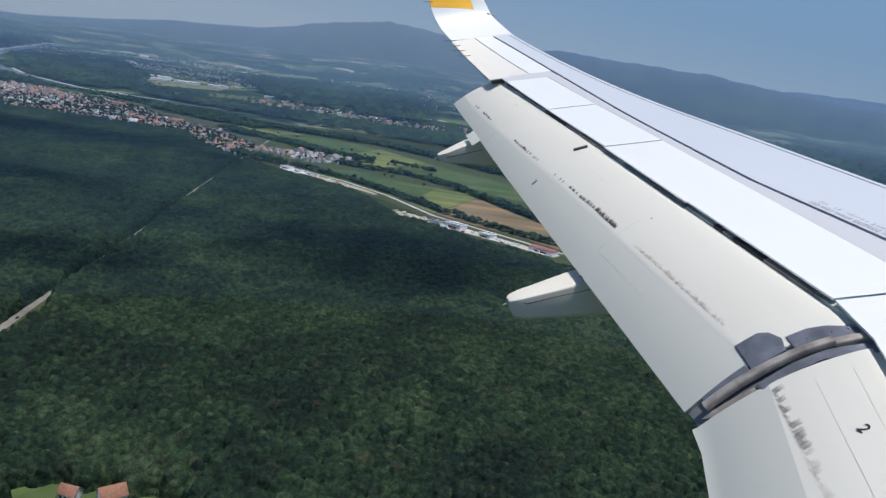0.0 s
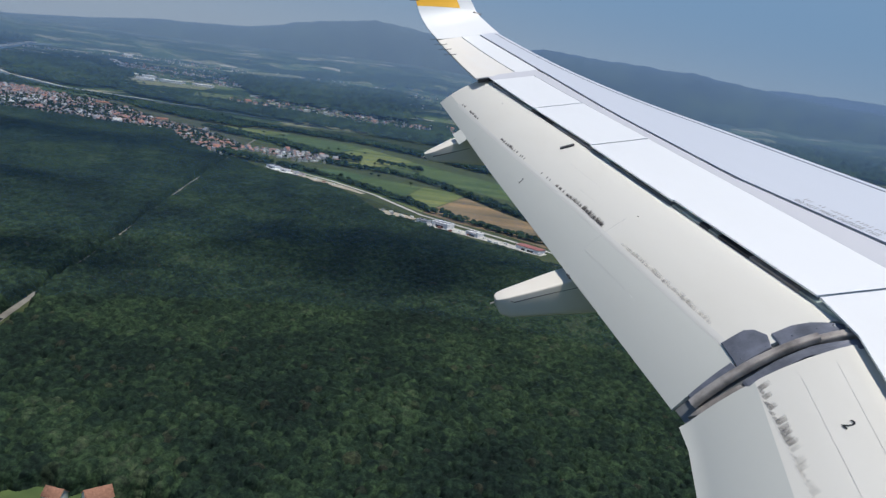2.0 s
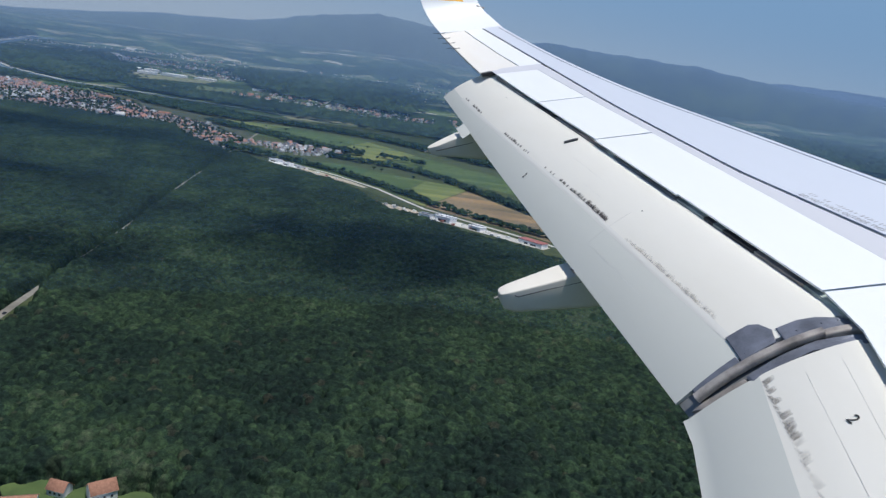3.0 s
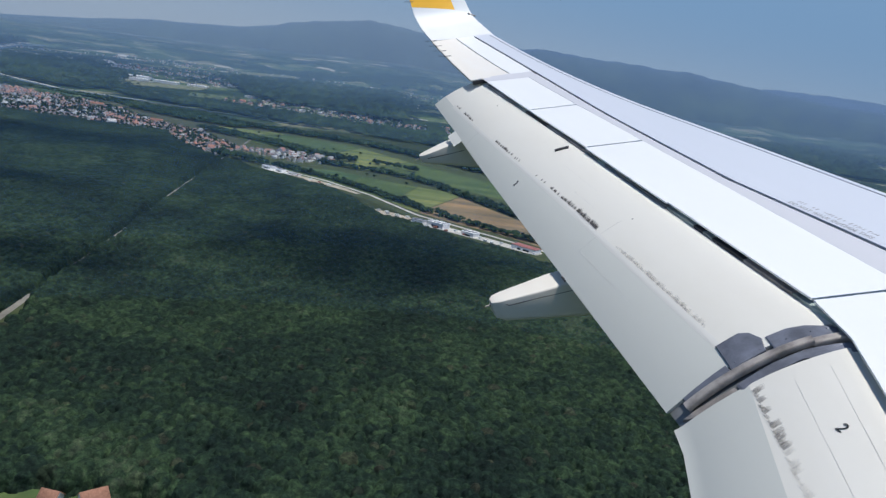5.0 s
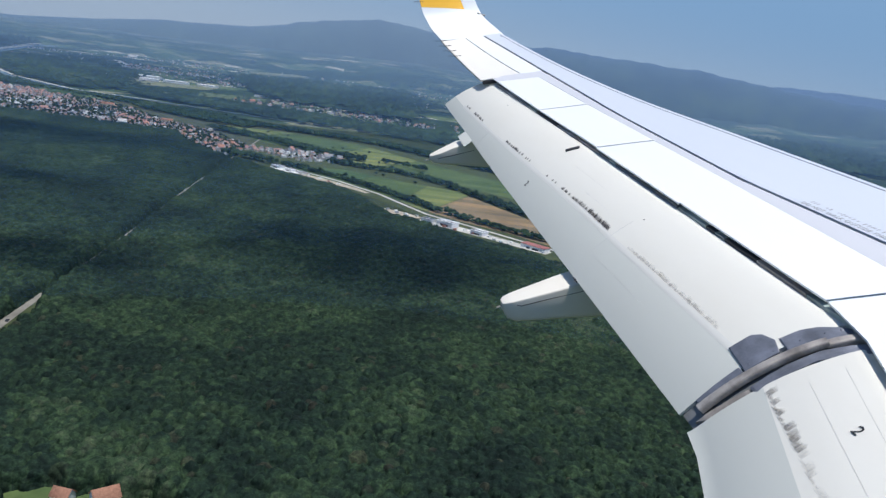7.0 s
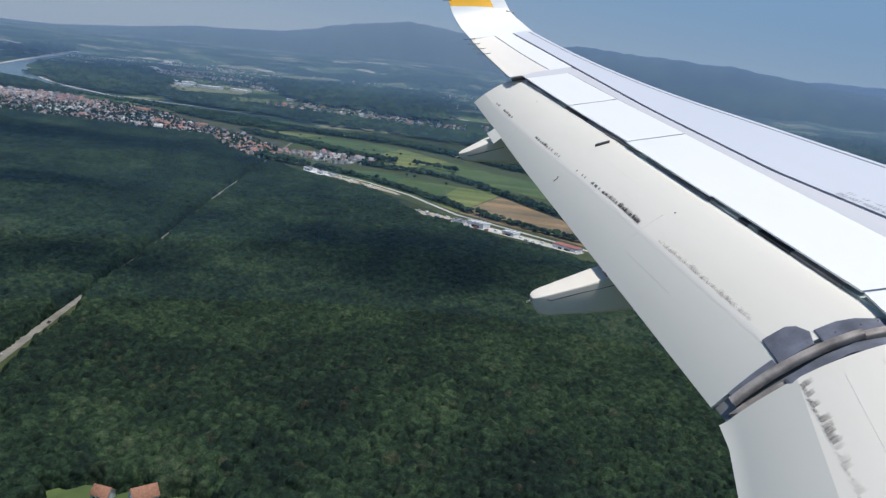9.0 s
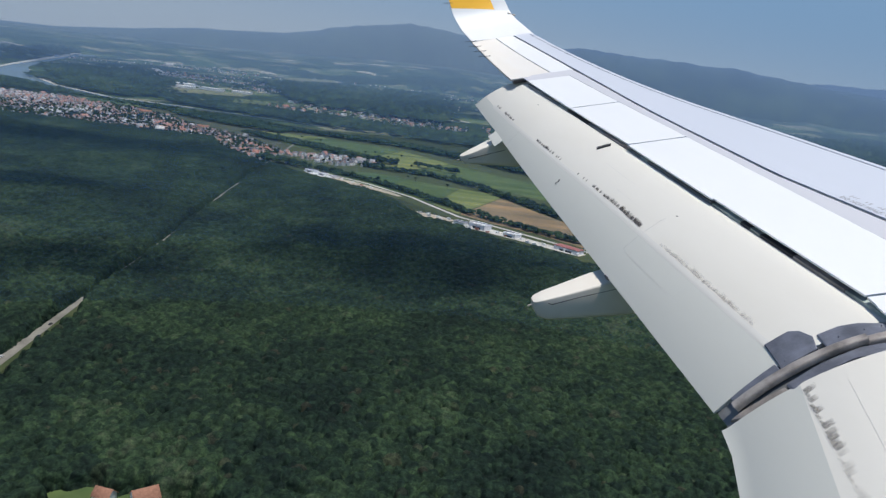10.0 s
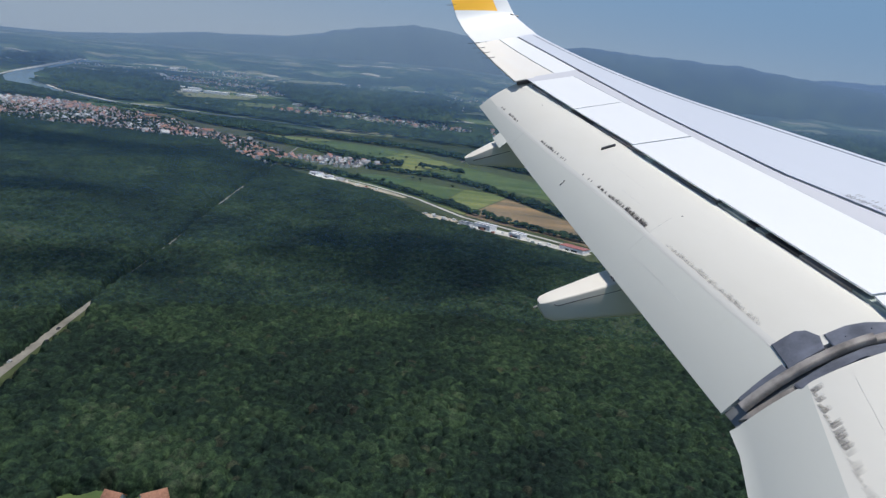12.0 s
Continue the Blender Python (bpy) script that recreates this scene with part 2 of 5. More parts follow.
def backdrop_mat(name, grain):
    """The far plain: woods, crops and hedges mixed in long drifts."""
    m = Mat(name)
    pos = m.coords("Position")
    v = m.node("ShaderNodeTexVoronoi", Scale=0.0065 * grain)
    # undo the drawing-in of the far plain, so that fields keep their shape
    off = m.node("ShaderNodeVectorMath")
    off.operation = "SUBTRACT"
    off.inputs[1].default_value = (EYE_X, EYE_Y, 0)
    m.link(pos, off.inputs[0])
    flat = m.node("ShaderNodeVectorMath")
    flat.operation = "MULTIPLY"
    flat.inputs[1].default_value = (1, 1, 0)
    m.link(off.outputs[0], flat.inputs[0])
    far_ = m.node("ShaderNodeVectorMath")
    far_.operation = "LENGTH"
    m.link(flat.outputs[0], far_.inputs[0])
    rest = m.math("MAXIMUM", m.math("MULTIPLY_ADD", far_.outputs["Value"], -1.0 / DEEP, 1.0 + R0 / DEEP), 0.06)
    k = m.math("DIVIDE", m.math("DIVIDE", R0, rest), far_.outputs["Value"])
    mp = m.node("ShaderNodeVectorMath")
    mp.operation = "SCALE"
    m.link(flat.outputs[0], mp.inputs[0])
    m.link(k, mp.inputs["Scale"])
    m.link(mp.outputs[0], v.inputs["Vector"])
    sep = m.node("ShaderNodeSeparateColor")
    m.link(v.outputs["Color"], sep.inputs[0])
    crop = m.ramp(sep.outputs[0], [(0.0, (0.035, 0.06, 0.025)), (0.5, (0.05, 0.085, 0.035)), (0.68, (0.10, 0.14, 0.055)),
                                   (0.82, (0.15, 0.17, 0.09)), (0.95, (0.25, 0.24, 0.16)), (1.0, (0.5, 0.47, 0.40))])
    n = m.noise(0.0016 * grain, 5, 0.62, mp.outputs[0])
    wood = m.ramp(n, [(0.47, (0, 0, 0)), (0.52, (1, 1, 1))])
    c = m.mix(wood, (0.022, 0.04, 0.020), crop)
    c = m.mix(0.6, c, m.ramp(m.noise(0.05, 4, 0.7, pos), [(0.3, (0.55, 0.55, 0.55)), (0.7, (1.35, 1.35, 1.3))]), "MULTIPLY")
    m.base(c)
    m.set(0.95, 0, 0.1)
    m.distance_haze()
    return m.m


R0, DEEP = 2500.0, 2100.0
FARPLAIN = backdrop_mat("far_plain", 1.0)
FOOTHILL = backdrop_mat("far_foothills", 0.5)


def hill_mat(name, tint, full):
    m = Mat(name)
    pos = m.coords("Position")
    m.base(m.ramp(m.noise(0.006, 5, 0.6, pos), [(0.35, (0.02, 0.035, 0.02)), (0.7, (0.06, 0.09, 0.04))]))
    m.set(0.95, 0, 0.1)
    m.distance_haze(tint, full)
    return m.m


# the bluish tints are haze painted into the hills as glow
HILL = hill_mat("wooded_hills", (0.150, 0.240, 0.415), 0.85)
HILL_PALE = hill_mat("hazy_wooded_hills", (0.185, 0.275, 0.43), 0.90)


# ---------------------------------------------------------------- mesh helpers
def mesh_np(name, v, t):
    """A mesh of triangles from arrays."""
    v, t = np.asarray(v, dtype=np.float32), np.asarray(t, dtype=np.int32)
    me = bpy.data.meshes.new(name)
    me.vertices.add(len(v))
    me.vertices.foreach_set("co", v.ravel())
    me.loops.add(t.size)
    me.loops.foreach_set("vertex_index", t.ravel())
    me.polygons.add(len(t))
    me.polygons.foreach_set("loop_start", np.arange(0, t.size, 3, dtype=np.int32))
    me.polygons.foreach_set("loop_total", np.full(len(t), 3, dtype=np.int32))
    me.update(calc_edges=True)
    return me


def smooth(me, angle=None):
    me.polygons.foreach_set("use_smooth", np.ones(len(me.polygons), dtype=bool))
    if angle:
        me.set_sharp_from_angle(angle=radians(angle))
    return me


def part(name, me, material, parent=None, label=""):
    """Links a mesh (or a bmesh) as one object under a thing or a part."""
    if isinstance(me, bmesh.types.BMesh):
        bm, me = me, bpy.data.meshes.new(name)
        bmesh.ops.recalc_face_normals(bm, faces=bm.faces)
        bm.to_mesh(me)
        bm.free()
    if not me.materials:
        me.materials.append(material)
    ob = new(name, me)
    ob.parent = parent
    if label:
        ob["label"] = label
    return ob


def reach(x, y):
    return math.hypot(x - EYE_X, y - EYE_Y)


def bend(x, y, h=0.0):
    """Beyond R0 the plain is drawn in towards the eye point along the line of sight, so that the horizon lies at 4.6 km."""
    r = reach(x, y)
    if r <= R0:
        return (x, y, h)
    k = (R0 + DEEP * (1 - R0 / r)) / r
    return (EYE_X + (x - EYE_X) * k, EYE_Y + (y - EYE_Y) * k, EYE_H - EYE_H * k + h * k)


def ground_grid(name, a, b, c, d, material, h, nu=10, nv=6, kind="structure", label=""):
    """A four-cornered piece of land laid on the plain: corners in order round it."""
    vs, fs = [], []
    for j in range(nv + 1):
        for i in range(nu + 1):
            u, w = i / nu, j / nv
            x = (a[0] * (1 - u) + b[0] * u) * (1 - w) + (d[0] * (1 - u) + c[0] * u) * w
            y = (a[1] * (1 - u) + b[1] * u) * (1 - w) + (d[1] * (1 - u) + c[1] * u) * w
            vs.append(bend(x, y, h))
    for j in range(nv):
        for i in range(nu):
            p = j * (nu + 1) + i
            fs.append((p, p + 1, p + nu + 2, p + nu + 1))
    me = bpy.data.meshes.new(name)
    me.from_pydata(vs, [], fs)
    return tagged(part(name, me, material), label, name.replace("_", " "), "", kind)


def ribbon(name, pts, widths, material, h, label, sub=6, kind="structure"):
    """A strip of ground (road, river, track) along a line, with its width at each point."""
    line = []
    for i in range(len(pts) - 1):
        for k in range(sub):
            u = k / sub
            p0, p1 = Vector(pts[i]), Vector(pts[i + 1])
            line.append((p0.lerp(p1, u), widths[i] * (1 - u) + widths[i + 1] * u))
    line.append((Vector(pts[-1]), widths[-1]))
    vs, fs = [], []
    for i, (p, w) in enumerate(line):
        q0, q1 = line[max(0, i - 1)][0], line[min(len(line) - 1, i + 1)][0]
        d = (q1 - q0).normalized()
        nrm = Vector((-d.y, d.x))
        j = 0.12 * w * noise.noise(Vector((p.x * 0.02, p.y * 0.02, 3)))
        for s in (-0.5, 0.5):
            q = p + nrm * (s * w + j)
            vs.append(bend(q.x, q.y, h))
    for i in range(len(line) - 1):
        fs.append((2 * i, 2 * i + 1, 2 * i + 3, 2 * i + 2))
    me = bpy.data.meshes.new(name)
    me.from_pydata(vs, [], fs)
    return tagged(part(name, me, material), label, name.replace("_", " "), "", kind)


# ---------------------------------------------------------------- ground and distance
def polar(name, radii, material, steps, label, cat):
    vs, fs = [], []
    for r in radii:
        for i in range(steps):
            a = 2 * math.pi * i / steps
            vs.append(bend(EYE_X + r * math.sin(a), EYE_Y + r * math.cos(a)))
    for j in range(len(radii) - 1):
        for i in range(steps):
            k = (i + 1) % steps
            fs.append((j * steps + i, j * steps + k, (j + 1) * steps + k, (j + 1) * steps + i))
    me = bpy.data.meshes.new(name)
    me.from_pydata(vs, [], fs)
    ob = part(name, me, material)
    return tagged(ob, label, cat, "", "structure")


polar("ground", [0.01] + [R0 * i / 40 for i in range(1, 41)], FLOOR, 360, "flat wooded plain of dark grassy soil", "ground")
polar("backdrop", [R0 / (1 - i / 61) for i in range(0, 61)], FARPLAIN, 720, "hazy far plain of woods and crops", "distance")


def plain_z(rr):
    """Height of the drawn-in plain at a distance."""
    far_ = R0 / (1 - (rr - R0) / DEEP)
    return EYE_H - EYE_H * rr / far_


def ridge(name, r, a0, a1, peaks, label, depth=260.0, seed=0, material=None):
    """A range of hills: its crest's height in degrees over the horizon, along the bearing in degrees."""
    n, m = 220, 10
    xs, hs = zip(*peaks)
    vs, fs = [], []
    for j in range(m + 1):
        w = j / m
        for i in range(n + 1):
            az = a0 + (a1 - a0) * i / n
            top = math.tan(radians(float(np.interp(az, xs, hs)))) * r
            wob = noise.fractal(Vector((az * 0.9, w * 2.0, seed)), 1.0, 2.0, 5)
            z = top * math.sin(w * math.pi / 2) ** 0.8 * (1 + 0.10 * wob * (0.35 + w * (1 - w) * 2))
            rr = min(r - depth * (1 - w) + 30 * wob * (1 - w), 4592)
            lift = math.sin(w * math.pi / 2)
            vs.append((EYE_X + rr * math.sin(radians(az)), EYE_Y + rr * math.cos(radians(az)), (plain_z(rr) - 3) * (1 - lift) + EYE_H * lift + z))
    for j in range(m):
        for i in range(n):
            p = j * (n + 1) + i
            fs.append((p, p + 1, p + n + 2, p + n + 1))
    me = bpy.data.meshes.new(name)
    me.from_pydata(vs, [], fs)
    smooth(me)
    return tagged(part(name, me, material or HILL), label, "hills", "", "structure")


ridge("backdrop_hills", 4480, -60, 12, [(-60, 0.1), (-40, 0.1), (-30, 0.2), (-25.4, 0.65), (-21.3, 1.2), (-19, 1.3), (-15.1, 1.6), (-13.5, 1.9), (-11.1, 2.5), (-8.6, 2.9), (-7, 3.2), (-5.3, 3.3),
                                           (-3.6, 3.2), (-2.3, 3.0), (0, 2.7), (3, 1.8), (7, 0.7), (12, 0.1)],
      "blue hazy rounded wooded hill on the horizon", 240, 1.0, HILL_PALE)
ridge("backdrop_mountains", 4540, 1, 60, [(1, 0.5), (2.5, 1.9), (4.1, 2.6), (6.2, 2.85), (7.2, 2.95), (8.3, 2.86), (9.6, 2.9), (10.2, 2.72), (12, 2.78), (13.4, 2.7), (14.8, 2.74), (15.6, 2.58), (17.9, 2.66),
                                          (19.2, 2.44), (21.6, 2.18), (23.9, 1.94), (27.4, 1.65), (31, 1.5), (35, 1.3), (40, 1.0), (60, 0.6)],
      "long blue hazy mountain range", 430, 5.0)
ridge("backdrop_foothills", 4420, -60, 60, [(-60, 0.0), (-30, 0.03), (-16, 0.25), (-10, 0.55), (-5, 0.70), (0, 0.6), (4, 0.25), (8, 0.0), (60, 0.0)],
      "hazy foothills with fields and woods", 420, 13.0, FOOTHILL)
ridge("backdrop_far_range", 4585, 20, 60, [(20, 1.2), (21.6, 2.0), (23, 2.15), (24.7, 2.2), (27.3, 2.2), (30, 2.1), (34, 1.7), (42, 1.0), (50, 0.8)], "pale far mountain range", 40, 9.0)

def haze_mat():
    """Bluish sheets imitating haze, lit by the sun and the sky; they thin out with height."""
    m = Mat("haze_sheet")
    both = m.node("ShaderNodeMixShader")
    both.inputs[0].default_value = 0.5
    lit = m.node("ShaderNodeBsdfDiffuse", Color=(0.30, 0.60, 1.0, 1))
    thin = m.node("ShaderNodeBsdfTranslucent", Color=(0.30, 0.60, 1.0, 1))
    m.link(lit.outputs[0], both.inputs[1])
    m.link(thin.outputs[0], both.inputs[2])
    sep = m.node("ShaderNodeSeparateXYZ")
    m.link(m.coords("Position"), sep.inputs[0])
    mr = m.node("ShaderNodeMapRange", **{"From Min": 150.0, "From Max": 330.0, "To Min": 0.033, "To Max": 0.0})
    mr.interpolation_type = "SMOOTHSTEP"
    m.link(sep.outputs["Z"], mr.inputs["Value"])
    mx = m.node("ShaderNodeMixShader")
    m.link(mr.outputs[0], mx.inputs[0])
    m.link(m.node("ShaderNodeBsdfTransparent").outputs[0], mx.inputs[1])
    m.link(both.outputs[0], mx.inputs[2])
    m.link(mx.outputs[0], m.t.nodes["Material Output"].inputs["Surface"])
    return m.m


HAZE_SHEET = haze_mat()
# added upright sheets round the eye point, each veiling what lies behind
for r in (640, 860, 1150, 1500, 1950):
    vs, fs = [], []
    for i in range(121):
        a = radians(-75 + 1.25 * i)
        vs += [(EYE_X + r * math.sin(a), EYE_Y + r * math.cos(a), 0.0), (EYE_X + r * math.sin(a), EYE_Y + r * math.cos(a), 340.0)]
    for i in range(120):
        fs.append((2 * i, 2 * i + 2, 2 * i + 3, 2 * i + 1))
    me = bpy.data.meshes.new("haze")
    me.from_pydata(vs, [], fs)
    tagged(part("haze", me, HAZE_SHEET), "upright bluish see-through sheet imitating haze over the plain", "haze", "", "structure")

# open land between the forest and the river
GARDEN = land_mat("gardens_and_lanes", [(0.3, (0.035, 0.050, 0.026)), (0.55, (0.065, 0.075, 0.045)), (0.75, (0.12, 0.12, 0.11))], 0.03)
ground_grid("gardens", (-2000, 1600), (-280, 1400), (-290, 2400), (-2000, 2490), GARDEN, 0.15, label="dark gardens and lanes under the town")
ground_grid("meadow", (-300, 1520), (60, 1215), (190, 1960), (-300, 2420), VERGE, 0.3, label="rough grass and gardens beside the village")
ground_grid("meadow", (60, 1215), (700, 350), (1500, 900), (190, 1960), VERGE, 0.3, label="rough grass beyond the forest edge")
ground_grid("field", (-474, 2111), (-277, 2132), (-272, 2070), (-400, 2009), PALE, 0.6, label="pale mown strip by the village")
ground_grid("field", (-1300, 1786), (-1020, 1810), (-1020, 1840), (-1300, 1830), PALE, 0.9, label="mown strip along the forest edge")

# forest road, tracks, railway and canal
ribbon("road", [(-120, 250), (-133, 365), (-142, 435), (-154, 533), (-167, 658), (-181, 775), (-196, 890), (-220, 1064), (-245, 1290), (-273, 1542), (-295, 1732), (-329, 2049)],
       [8, 8, 8, 5.5, 4, 4, 4, 4, 4, 5, 5, 5], ROADM, 0.8, "straight sandy grey road cut through the forest")
ribbon("road_verge", [(-118, 250), (-138, 435), (-149, 520), (-167, 658), (-196, 890), (-245, 1290), (-270, 1510)], [12, 12, 9, 6, 6, 6, 6], VERGE, 0.4, "grass verge beside the road")
ribbon("road", [(-175, 1462), (-30, 1358), (60, 1266), (150, 1132), (230, 1070), (310, 1003), (400, 932), (700, 700)], [7, 7, 7, 7, 7, 7, 7, 7], GRAVEL, 0.9, "pale road along the forest edge")
WHITE_ROCK = land_mat("white_crushed_stone", [(0.3, (0.60, 0.59, 0.56)), (0.7, (0.80, 0.79, 0.76))], 0.05)
SAND = land_mat("sandy_ground", [(0.3, (0.34, 0.29, 0.22)), (0.7, (0.50, 0.44, 0.35))], 0.04)
ribbon("yard", [(-172, 1438), (-140, 1408), (-104, 1380)], [18, 26, 20], WHITE_ROCK, 0.7, "bright white gravel yard at the forest edge")
ribbon("yard", [(-104, 1380), (-62, 1348), (-14, 1314), (40, 1262)], [24, 30, 24, 10], SAND, 0.65, "sandy yard beside the road")
ribbon("yard", [(62, 1138), (100, 1114), (140, 1088)], [14, 30, 24], SAND, 0.7, "sandy storage yard at the forest edge")
ribbon("yard", [(142, 1078), (195, 1052), (255, 1010), (330, 955)], [22, 28, 24, 20], GRAVEL, 0.7, "paved yard of a works at the forest edge")
ribbon("canal", [(-778, 2500), (-613, 2406), (-427, 2307), (-255, 2216), (-32, 2180), (159, 2002), (420, 1750)], [9, 9, 9, 9, 9, 9, 9], ROADM, 0.9, "pale straight road on a dyke")


def strip(name, left, right, material, h, label, sub=8):
    """A piece of ground or water between its two banks."""
    vs, fs = [], []
    for i in range(len(left) - 1):
        for k in range(sub + (i == len(left) - 2)):
            u = k / sub
            for bank in (left, right):
                x = bank[i][0] * (1 - u) + bank[i + 1][0] * u
                y = bank[i][1] * (1 - u) + bank[i + 1][1] * u
                vs.append(bend(x, y, h))
    for i in range(len(vs) // 2 - 1):
        fs.append((2 * i, 2 * i + 1, 2 * i + 3, 2 * i + 2))
    me = bpy.data.meshes.new(name)
    me.from_pydata(vs, [], fs)
    return tagged(part(name, me, material), label, name.replace("_", " "), "", "structure")


# long fields between the road and the dyke
strip("field", [(-388, 1984), (-272, 2103), (-120, 2065), (-42, 2025)], [(-342, 1879), (-316, 1846), (-180, 1765), (-109, 1721)], MEADOW, 0.6, "long light green meadow")
strip("field", [(-40, 2020), (40, 1925), (104, 1845)], [(-105, 1716), (-50, 1660), (5, 1602)], PALE, 0.6, "pale yellow-green ripening field")
strip("field", [(106, 1840), (203, 1737), (420, 1560)], [(8, 1598), (152, 1546), (330, 1400)], MEADOW, 0.6, "light green meadow")
strip("field", [(-141, 1479), (-44, 1519), (20, 1490)], [(-105, 1377), (-40, 1350), (10, 1318)], GREENCROP, 0.6, "green crop field beside a tree belt")
strip("field", [(22, 1488), (91, 1454), (140, 1438)], [(12, 1316), (60, 1270), (100, 1222)], MEADOW, 0.6, "light green meadow strip")
strip("field", [(142, 1437), (206, 1417), (225, 1384)], [(102, 1220), (134, 1177), (150, 1160)], PALE, 0.6, "pale yellow-green ripening field")
strip("field", [(227, 1380), (291, 1262), (359, 1157), (480, 1010)], [(152, 1158), (203, 1109), (272, 1068), (420, 930)], SOIL, 0.6, "bare brown field beside a hedge")

# the river and its bright stone bank
strip("river", [(-4200, 8300), (-4296, 8062), (-2963, 5122), (-2470, 4030), (-2230, 3572), (-1977, 3205), (-1795, 3104), (-1563, 2895), (-1353, 2741), (-1175, 2624), (-862, 2590), (-560, 2530), (-200, 2440)],
      [(-3733, 7430), (-3577, 6762), (-2707, 4743), (-2367, 4049), (-2180, 3760), (-2010, 3480), (-1820, 3240), (-1568, 2950), (-1376, 2792), (-1200, 2668), (-873, 2625), (-560, 2553), (-200, 2458)],
      WATER, 2.0, "wide grey-green river bending between wooded banks")
ribbon("river_bank", [(-1800, 3225), (-1566, 2950), (-1198, 2668), (-870, 2627)], [16, 16, 14, 10], TRACK_FAR, 2.6, "pale stone river bank", 10)
ribbon("river_bank", [(-4296, 8200), (-2990, 5200), (-2490, 4060), (-2260, 3580)], [90, 50, 26, 12], TRACK_FAR, 3.0, "pale stone river bank", 10)

# distant fields, tracks and clay pits over the river
for a, b, c, d, pal in [
        ((-979, 3410), (-673, 3583), (-620, 3312), (-898, 3131), 1), ((-1908, 7827), (-1548, 9006), (-1395, 7951), (-1693, 6951), 0),
        ((-2021, 12544), (-1836, 14872), (-1479, 12014), (-1680, 10446), 0), ((-1214, 7243), (-672, 7983), (-607, 7240), (-1062, 6354), 0),
        ((-622, 7412), (-207, 8756), (-178, 7676), (-446, 6533), 0), ((-1441, 3581), (-1063, 4014), (-1012, 3618), (-1308, 3317), 0),
        ((-5106, 8281), (-5232, 8926), (-4065, 6936), (-3718, 6030), 0), ((-560, 3560), (-380, 3420), (-330, 3250), (-520, 3330), 1)]:
    ground_grid("field", a, b, c, d, (PALE_FAR, GREEN_FAR)[pal], 3.0, label=("pale distant crop field", "light green distant meadow")[pal])
for a, b, c, d, pal in [
        ((4091, 11037), (3542, 7902), (3836, 7308), (6000, 12500), 0), ((3334, 8129), (3836, 7308), (3002, 5697), (2577, 5718), 0),
        ((1900, 8000), (2600, 8600), (2700, 7400), (2100, 6900), 1), ((4600, 8600), (5600, 9200), (5200, 7600), (4500, 7300), 0),
        ((900, 9000), (1500, 9600), (1500, 8000), (1000, 7600), 0), ((2300, 5300), (2900, 5400), (2800, 5000), (2350, 4950), 1)]:
    ground_grid("field", a, b, c, d, (PALE_FAR, GREEN_FAR)[pal], 3.0, label=("pale distant crop field", "light green distant meadow")[pal])
ribbon("track", [(2320, 4850), (2794, 4860)], [24, 24], TRACK_FAR, 4, "pale straight track", 8)
ribbon("track", [(-2133, 5054), (-1980, 4800), (-1990, 4640), (-1826, 4492)], [40, 60, 50, 30], TRACK_FAR, 4, "pale sandy bank of a side channel", 8)
ground_grid("field", (-7596, 11842), (-8057, 13557), (-4854, 8232), (-3815, 6045), GREEN_FAR, 3.0, label="light green distant meadow")
# pale strips, here and below, painted in for the glint of far water
ribbon("track", [(-4164, 10035), (-3506, 8692), (-2948, 7313)], [160, 150, 60], TRACK_FAR, 4, "pale strip painted for a glinting far backwater", 6)
ribbon("track", [(-2505, 5981), (-2143, 5286)], [60, 50], TRACK_FAR, 4, "pale gravel bank", 6)
ribbon("canal", [(-17156, 30008), (-16599, 30518)], [900, 900], TRACK_FAR, 4, "pale strip painted for the glint of far water", 6)
ribbon("canal", [(-4600, 9500), (-5200, 9900)], [120, 120], TRACK_FAR, 4, "pale strip painted for the glint of far water", 8)


# ---------------------------------------------------------------- trees
def hash_noise(p, seed):
    return abs(math.sin(p.x * 127.1 + p.y * 311.7 + p.z * 74.7 + seed * 19.19) * 43758.5453) % 1.0


def crown_proto(sub, seed, cut=-0.3, lobes=0.30, fine=0.16, rough=0.24):
    """A lumpy crown, one unit in radius, open below."""
    bm = bmesh.new()
    bmesh.ops.create_icosphere(bm, subdivisions=sub, radius=1.0)
    off = Vector((seed * 3.7, seed * 1.3, seed * 7.1))
    for v in bm.verts:
        p = v.co.copy()
        k = 1 + lobes * noise.noise(p * 1.9 + off) + fine * noise.noise(p * 4.6 + off)
        k += rough * (hash_noise(p, seed) - 0.5)
        v.co = Vector((p.x * k, p.y * k, p.z * k * 0.92))
    bmesh.ops.delete(bm, geom=[v for v in bm.verts if v.co.z < cut], context="VERTS")
    bmesh.ops.triangulate(bm, faces=bm.faces)
    bm.verts.index_update()
    vs = np.array([v.co[:] for v in bm.verts])
    ts = np.array([[v.index for v in f.verts] for f in bm.faces])
    bm.free()
    return vs, ts


